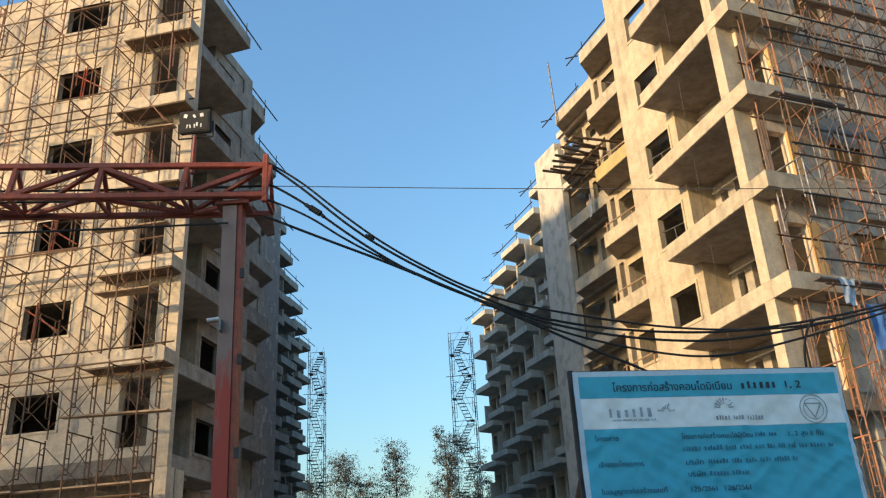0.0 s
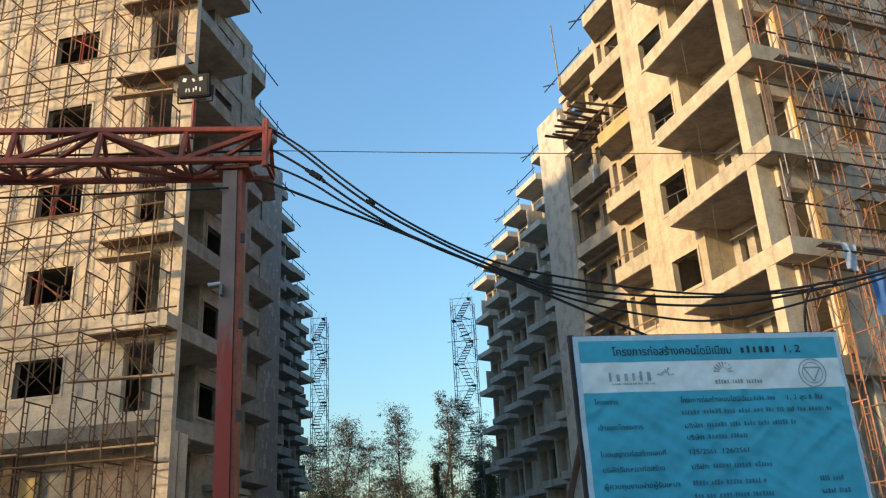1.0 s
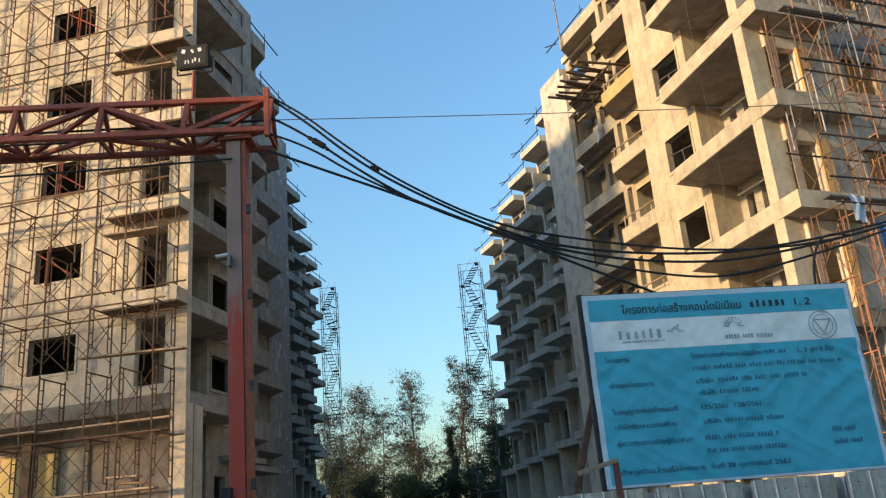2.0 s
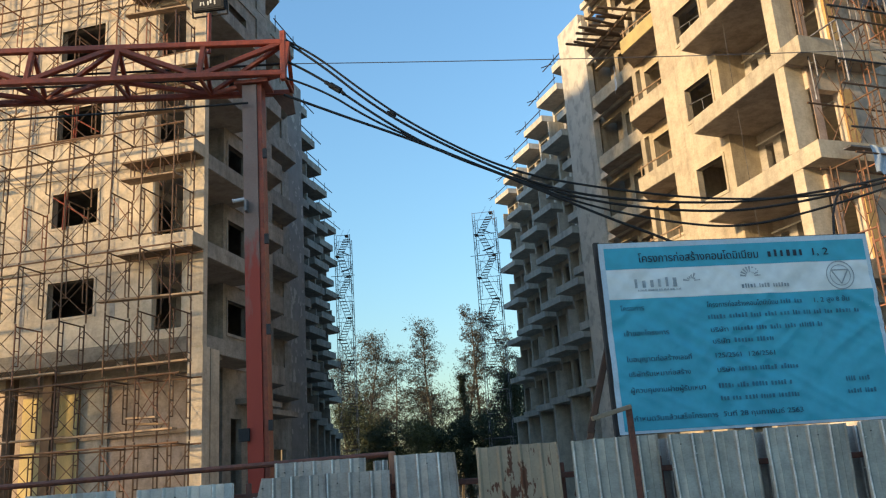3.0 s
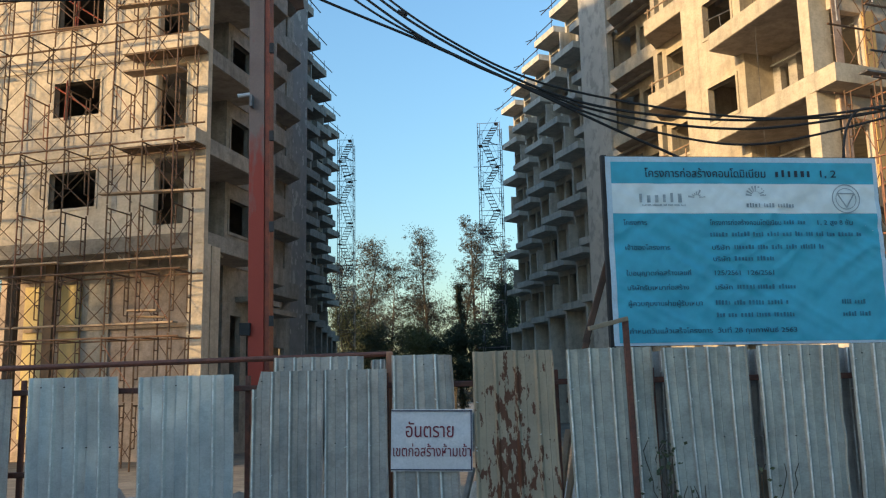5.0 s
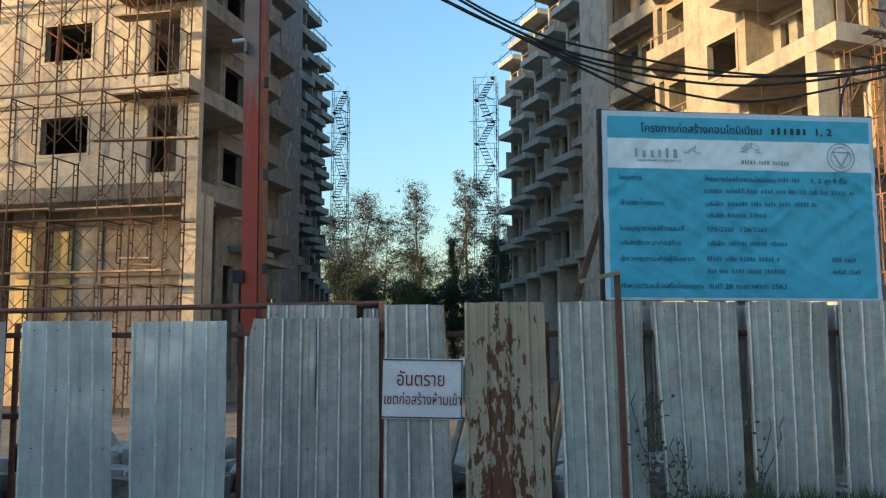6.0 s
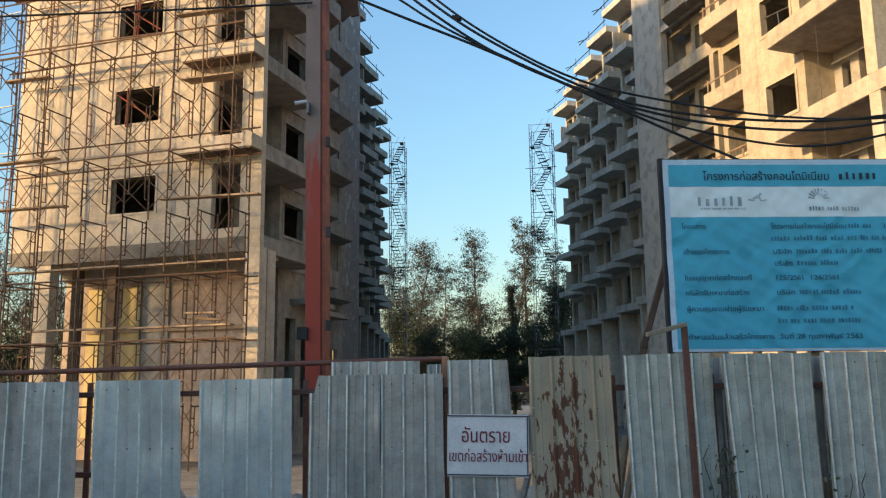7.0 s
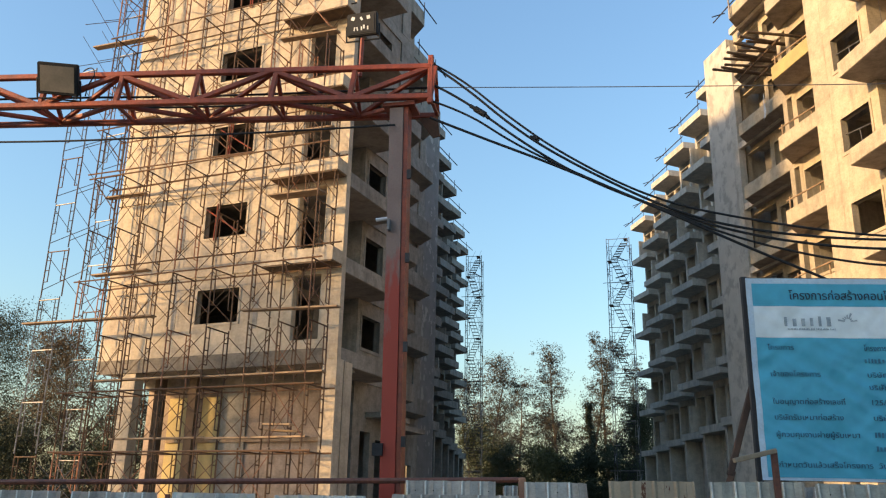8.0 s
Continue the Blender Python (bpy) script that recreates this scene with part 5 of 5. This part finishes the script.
# ---- weeds at the fence, rubble behind it ----
def vine(x, z0, z1, y, count, seed, label):
    rnd = random.Random(seed)
    thing = tagged(empty("vine", pose(x, y, FLOOR)), label, "plant", "weeds along the fence")
    bm = bmesh.new()
    for s_ in range(4):
        p = Vector((rnd.uniform(-0.05, 0.05), 0, z0 - FLOOR))
        while p.z < z1 - FLOOR:
            q = p + Vector((rnd.uniform(-0.06, 0.07), rnd.uniform(-0.02, 0.02), 0.1))
            cone(bm, p, q, 0.005, 0.004, 4)
            p = q
    part("stem", bm, BARK, thing)
    bm = bmesh.new()
    for _ in range(count):
        c = Vector((rnd.gauss(0.02, 0.09), rnd.uniform(-0.06, 0.02), rnd.uniform(z0, z1) - FLOOR))
        a = Vector((rnd.uniform(-1, 1), rnd.uniform(-0.6, 0.3), rnd.uniform(-1, 0.6))).normalized()
        b = a.cross(Vector((0.2, 1, 0.3))).normalized()
        l = rnd.uniform(0.014, 0.034)
        bm.faces.new([bm.verts.new(c + v) for v in (-a * l, b * l * 0.6, a * l, -b * l * 0.6)])
    tagged(part("foliage", bm, LEAFWEED, thing), kind="stuff")


vine(1.74, 0.1, 1.0, 8.97, 70, 1, "climbing green weed in a gap of the fence")
vine(1.95, -0.05, 0.5, 8.93, 38, 2, "leggy green weed against the fence")
vine(2.72, -0.05, 0.75, 8.96, 30, 3, "climbing green weed in a gap of the fence")


def bank(x):
    """The height of the strip of raised dirt along the foot of the fence."""
    return FLOOR + 0.15 * min(1, max(0, (x - 0.3) / 0.8)) + 0.02 * noise.noise(Vector((x * 3, 1, 0)))


bm = bmesh.new()
lines = [[bm.verts.new((0.2 + 0.2 * i, y, (bank(0.2 + 0.2 * i) if 8.3 < y < 9.4 else FLOOR - 0.02) + 0.02 * noise.noise(Vector((i * 0.7, y * 5, 2))))) for y in (7.9, 8.4, 8.65, 8.9, 9.1, 9.3, 10.0)] for i in range(34)]
for i in range(33):
    for j in range(6):
        bm.faces.new((lines[i][j], lines[i + 1][j], lines[i + 1][j + 1], lines[i][j + 1])).smooth = True
tagged(part("dirt_bank", bm, GROUND), "low bank of brown dirt along the fence", "dirt", kind="structure")
verts, faces = [], []
for _ in range(1500):
    x = 1.6 + 4.4 * rnd.random() ** 0.8
    h = rnd.uniform(0.04, 0.2) * (0.5 + abs(noise.noise(Vector((x * 2, 0, 4)))) * 2)
    y = rnd.uniform(8.6, 8.98)
    a = Vector((rnd.uniform(-0.1, 0.1), rnd.uniform(-0.1, 0.05), h))
    w = rnd.uniform(0.006, 0.012)
    n = len(verts)
    verts += [Vector((x - w, y, bank(x) - 0.01)), Vector((x + w, y, bank(x) - 0.01)), Vector((x, y, bank(x))) + a]
    faces.append((n, n + 1, n + 2))
me = bpy.data.meshes.new("grass")
me.from_pydata(verts, [], faces)
me.materials.append(LEAFWEED)
tagged(new("grass", me), "sparse dry grass along the foot of the fence", "grass", kind="stuff")
for n in range(26):
    x, y = rnd.uniform(-6, 5), rnd.uniform(10.2, 14)
    bm = bmesh.new()
    bmesh.ops.create_icosphere(bm, subdivisions=2, radius=rnd.uniform(0.18, 0.5))
    for v in bm.verts:
        v.co *= 1 + 0.4 * noise.noise(v.co * 3 + Vector((n, 0, 0)))
        v.co.z *= 0.7
    ob = tagged(part("rubble_lump", bm, (RAW, GROUND, CONCRETE)[n % 3]), "rough lump of broken concrete on the dirt", "rubble", "rubble behind the fence")
    ob.location = (x, y, FLOOR + 0.1)

heap = random.Random(77)
bm = bmesh.new()
for n in range(190):
    r = heap.uniform(0.05, 0.22)
    c = Vector((heap.uniform(-6.5, 5.5), 9.5 + 3.0 * heap.random() ** 1.5, FLOOR + r * 0.3 + heap.uniform(0, 0.25)))
    k = heap.uniform(0.5, 1.4)
    corners = [bm.verts.new(c + Vector((sx * r * k * heap.uniform(0.6, 1.1), sy * r * heap.uniform(0.6, 1.1), sz * r * 0.7 * heap.uniform(0.6, 1.1)))) for sx, sy, sz in ((-1, -1, -1), (1, -1, -1), (1, 1, -1), (-1, 1, -1), (-1, -1, 1), (1, -1, 1), (1, 1, 1), (-1, 1, 1))]
    for f in ((3, 2, 1, 0), (4, 5, 6, 7), (0, 1, 5, 4), (1, 2, 6, 5), (2, 3, 7, 6), (3, 0, 4, 7)):
        bm.faces.new([corners[i] for i in f])
tagged(part("rubble_heap", bm, RAW), "strewn heap of broken concrete and dirt behind the fence", "rubble", kind="stuff")
BOARD = "weathered board leaning behind the fence"
for x0, z1, x1, y, w, mat in ((0.62, 1.1, 0.86, 9.5, 0.05, TIMBER), (0.7, 0.8, 0.92, 9.6, 0.04, TIMBER), (-3.9, 1.35, -3.72, 10.2, 0.035, REDSTEEL), (-3.62, 0.7, -3.55, 10.0, 0.03, REDSTEEL), (3.55, 0.95, 3.63, 9.5, 0.06, DARKRUST), (-0.45, 0.7, -0.2, 9.7, 0.05, RAW), (2.62, 0.8, 2.75, 9.5, 0.03, DARKSTEEL)):
    bm = bmesh.new()
    box(bm, -w, -0.015, 0, w, 0.015, math.hypot(x1 - x0, z1 - FLOOR))
    bmesh.ops.bevel(bm, geom=bm.edges[:], offset=0.004, segments=1, affect="EDGES")
    ob = tagged(part("leaning_board", bm, mat), BOARD, "board", "boards behind the fence")
    ob.matrix_basis = Matrix.Translation((x0, y, FLOOR)) @ Vector((x1 - x0, 0.15, z1 - FLOOR)).to_track_quat("Z", "Y").to_matrix().to_4x4()
for x, y, r, tilt in ((-5.1, 10.1, 0.3, 12), (-4.98, 10.3, 0.28, -20)):
    bm = bmesh.new()
    ring = [[bm.verts.new(((r + 0.09 * math.cos(b)) * math.cos(a), 0.11 * math.sin(b), (r + 0.09 * math.cos(b)) * math.sin(a))) for b in [math.pi * j / 4 for j in range(8)]] for a in [math.pi * i / 12 for i in range(24)]]
    for i in range(24):
        for j in range(8):
            bm.faces.new((ring[i][j], ring[(i + 1) % 24][j], ring[(i + 1) % 24][(j + 1) % 8], ring[i][(j + 1) % 8])).smooth = True
    ob = tagged(part("tyre", bm, BLACK), "old black tyre standing behind the fence", "tyre", "tyres behind the fence")
    ob.matrix_basis = pose(x, y, FLOOR + r + 0.08, tilt, 0, 20)

# ---- loose things on the right block ----
def cloth(place, w, h, mat, label, seed):
    bm = bmesh.new()
    g = []
    for j in range(13):
        line = []
        for i in range(11):
            x, z = w * (i / 10 - 0.5), -h * j / 12
            k = 1 - 0.35 * j / 12
            line.append(bm.verts.new((x * k + 0.1 * noise.noise(Vector((x, z * 2, seed))), 0.12 * noise.noise(Vector((x * 4, z * 1.5, seed + 3))), z + 0.1 * noise.noise(Vector((x * 3, 0, seed))))))
        g.append(line)
    for j in range(12):
        for i in range(10):
            bm.faces.new((g[j][i], g[j][i + 1], g[j + 1][i + 1], g[j + 1][i])).smooth = True
    ob = tagged(part("tarpaulin", bm, mat), label, "tarpaulin", "cloths on the scaffold")
    ob.matrix_basis = place
    return ob


cloth(RIGHT @ pose(0.5, -1.45, 8.35), 0.55, 0.65, PALECLOTH, "pale blue checked cloth hung on the scaffold", 2)
cloth(RIGHT @ pose(1.15, -1.46, 7.75), 0.6, 1.1, BLUECLOTH, "blue tarpaulin hung on the scaffold", 6)
cloth(RIGHT @ pose(2.4, 11.4, 17.1, 0, 0, 80), 0.3, 1.0, PALECLOTH, "pale rag hanging from a balcony", 9)
# timber props left sticking out between two balconies
props = tagged(empty("timber_props", RIGHT @ pose(0, 0, 0)), "bundle of long round timber props laid across two balconies", "timber")
rnd = random.Random(4)
for n in range(11):
    bm = bmesh.new()
    y = 9.6 + 0.27 * n
    tube(bm, (0.9 + rnd.uniform(-0.3, 0.3), y + rnd.uniform(-0.1, 0.1), LEVEL[4] + 1.98), (3.2 + rnd.uniform(-0.3, 0.3), y + rnd.uniform(-0.3, 0.3), LEVEL[4] + 2.04), 0.055, 7)
    part("prop", bm, DARKTIMBER, props)
for n in range(1, 3):
    bm = bmesh.new()
    tube(bm, (1.3 + 0.7 * n, 9.4, LEVEL[4] + 1.87), (1.5 + 0.7 * n, 12.6, LEVEL[4] + 1.89), 0.045, 7)
    part("prop", bm, DARKTIMBER, props)


def rods(name, place, rows, r, mat, label, category, group=""):
    bm = bmesh.new()
    for a, b in rows:
        tube(bm, a, b, r, 6)
    ob = tagged(part(name, bm, mat), label, category, group)
    ob.matrix_basis = place
    return ob


for k, x in ((1, -4.5), (2, -4.3), (4, -4.0)):
    z = LEVEL[k] + 1.25
    rods("window_prop", LEFT, [((x, -0.06, z - 0.1), (x + 0.05, -0.06, z + 1.15)), ((x - 0.08, -0.06, z - 0.1), (x - 0.04, -0.06, z + 1.1)), ((x - 0.45, -0.05, z + 0.95), (x + 0.8, -0.05, z + 0.1))], 0.022, REDSTEEL, "red steel props standing across a window opening", "prop", "props in windows")
rods("rope", RIGHT, [((0.25, 2.6, 23.0), (0.3, 2.55, 14.0)), ((0.3, 2.55, 14.0), (0.28, 2.5, 6.2))], 0.006, GREYTUBE, "thin rope hanging down past the open balconies", "rope")
for k in (2, 3):
    z = LEVEL[k] + 1.62
    rods("window_prop", RIGHT, [((1.3, 4.52, z - 0.05), (1.3, 5.76, z + 0.1)), ((1.3, 5.1, z - 0.48), (1.3, 5.15, z + 0.02))], 0.018, GREYTUBE, "grey pipe guard rail across a window opening", "guard rail", "guard rails in openings")
for k in (1, 2, 3, 4):
    z = LEVEL[k]
    rods("window_prop", RIGHT, [((1.7, 9.6, z + 1.0), (2.2, 7.5, z + 1.25)), ((2.1, 8.3, z + 0.2), (2.1, 8.3, z + 1.2)), ((1.7, 9.45, z + 0.2), (1.72, 9.45, z + 1.1))], 0.028, TIMBER, "rusty pipe guard rail across a balcony", "guard rail", "guard rails in openings")
for k in range(6):
    z = LEVEL[k] + 2.36
    rods("balcony_pipe", RIGHT, [((2.05, 0.6, z), (2.05, 4.0, z))], 0.025, WHITEPAINT, "pale pipe fixed below a balcony ceiling", "pipe", "pipes under ceilings")
# upright rod on the roof
bm = bmesh.new()
tube(bm, (5.43, 33.2, 21.9), (5.32, 33.2, 25.2), 0.04, 6)
tagged(part("roof_rod", bm, GREYTUBE), "thin pale upright rod on the roof edge", "pole")
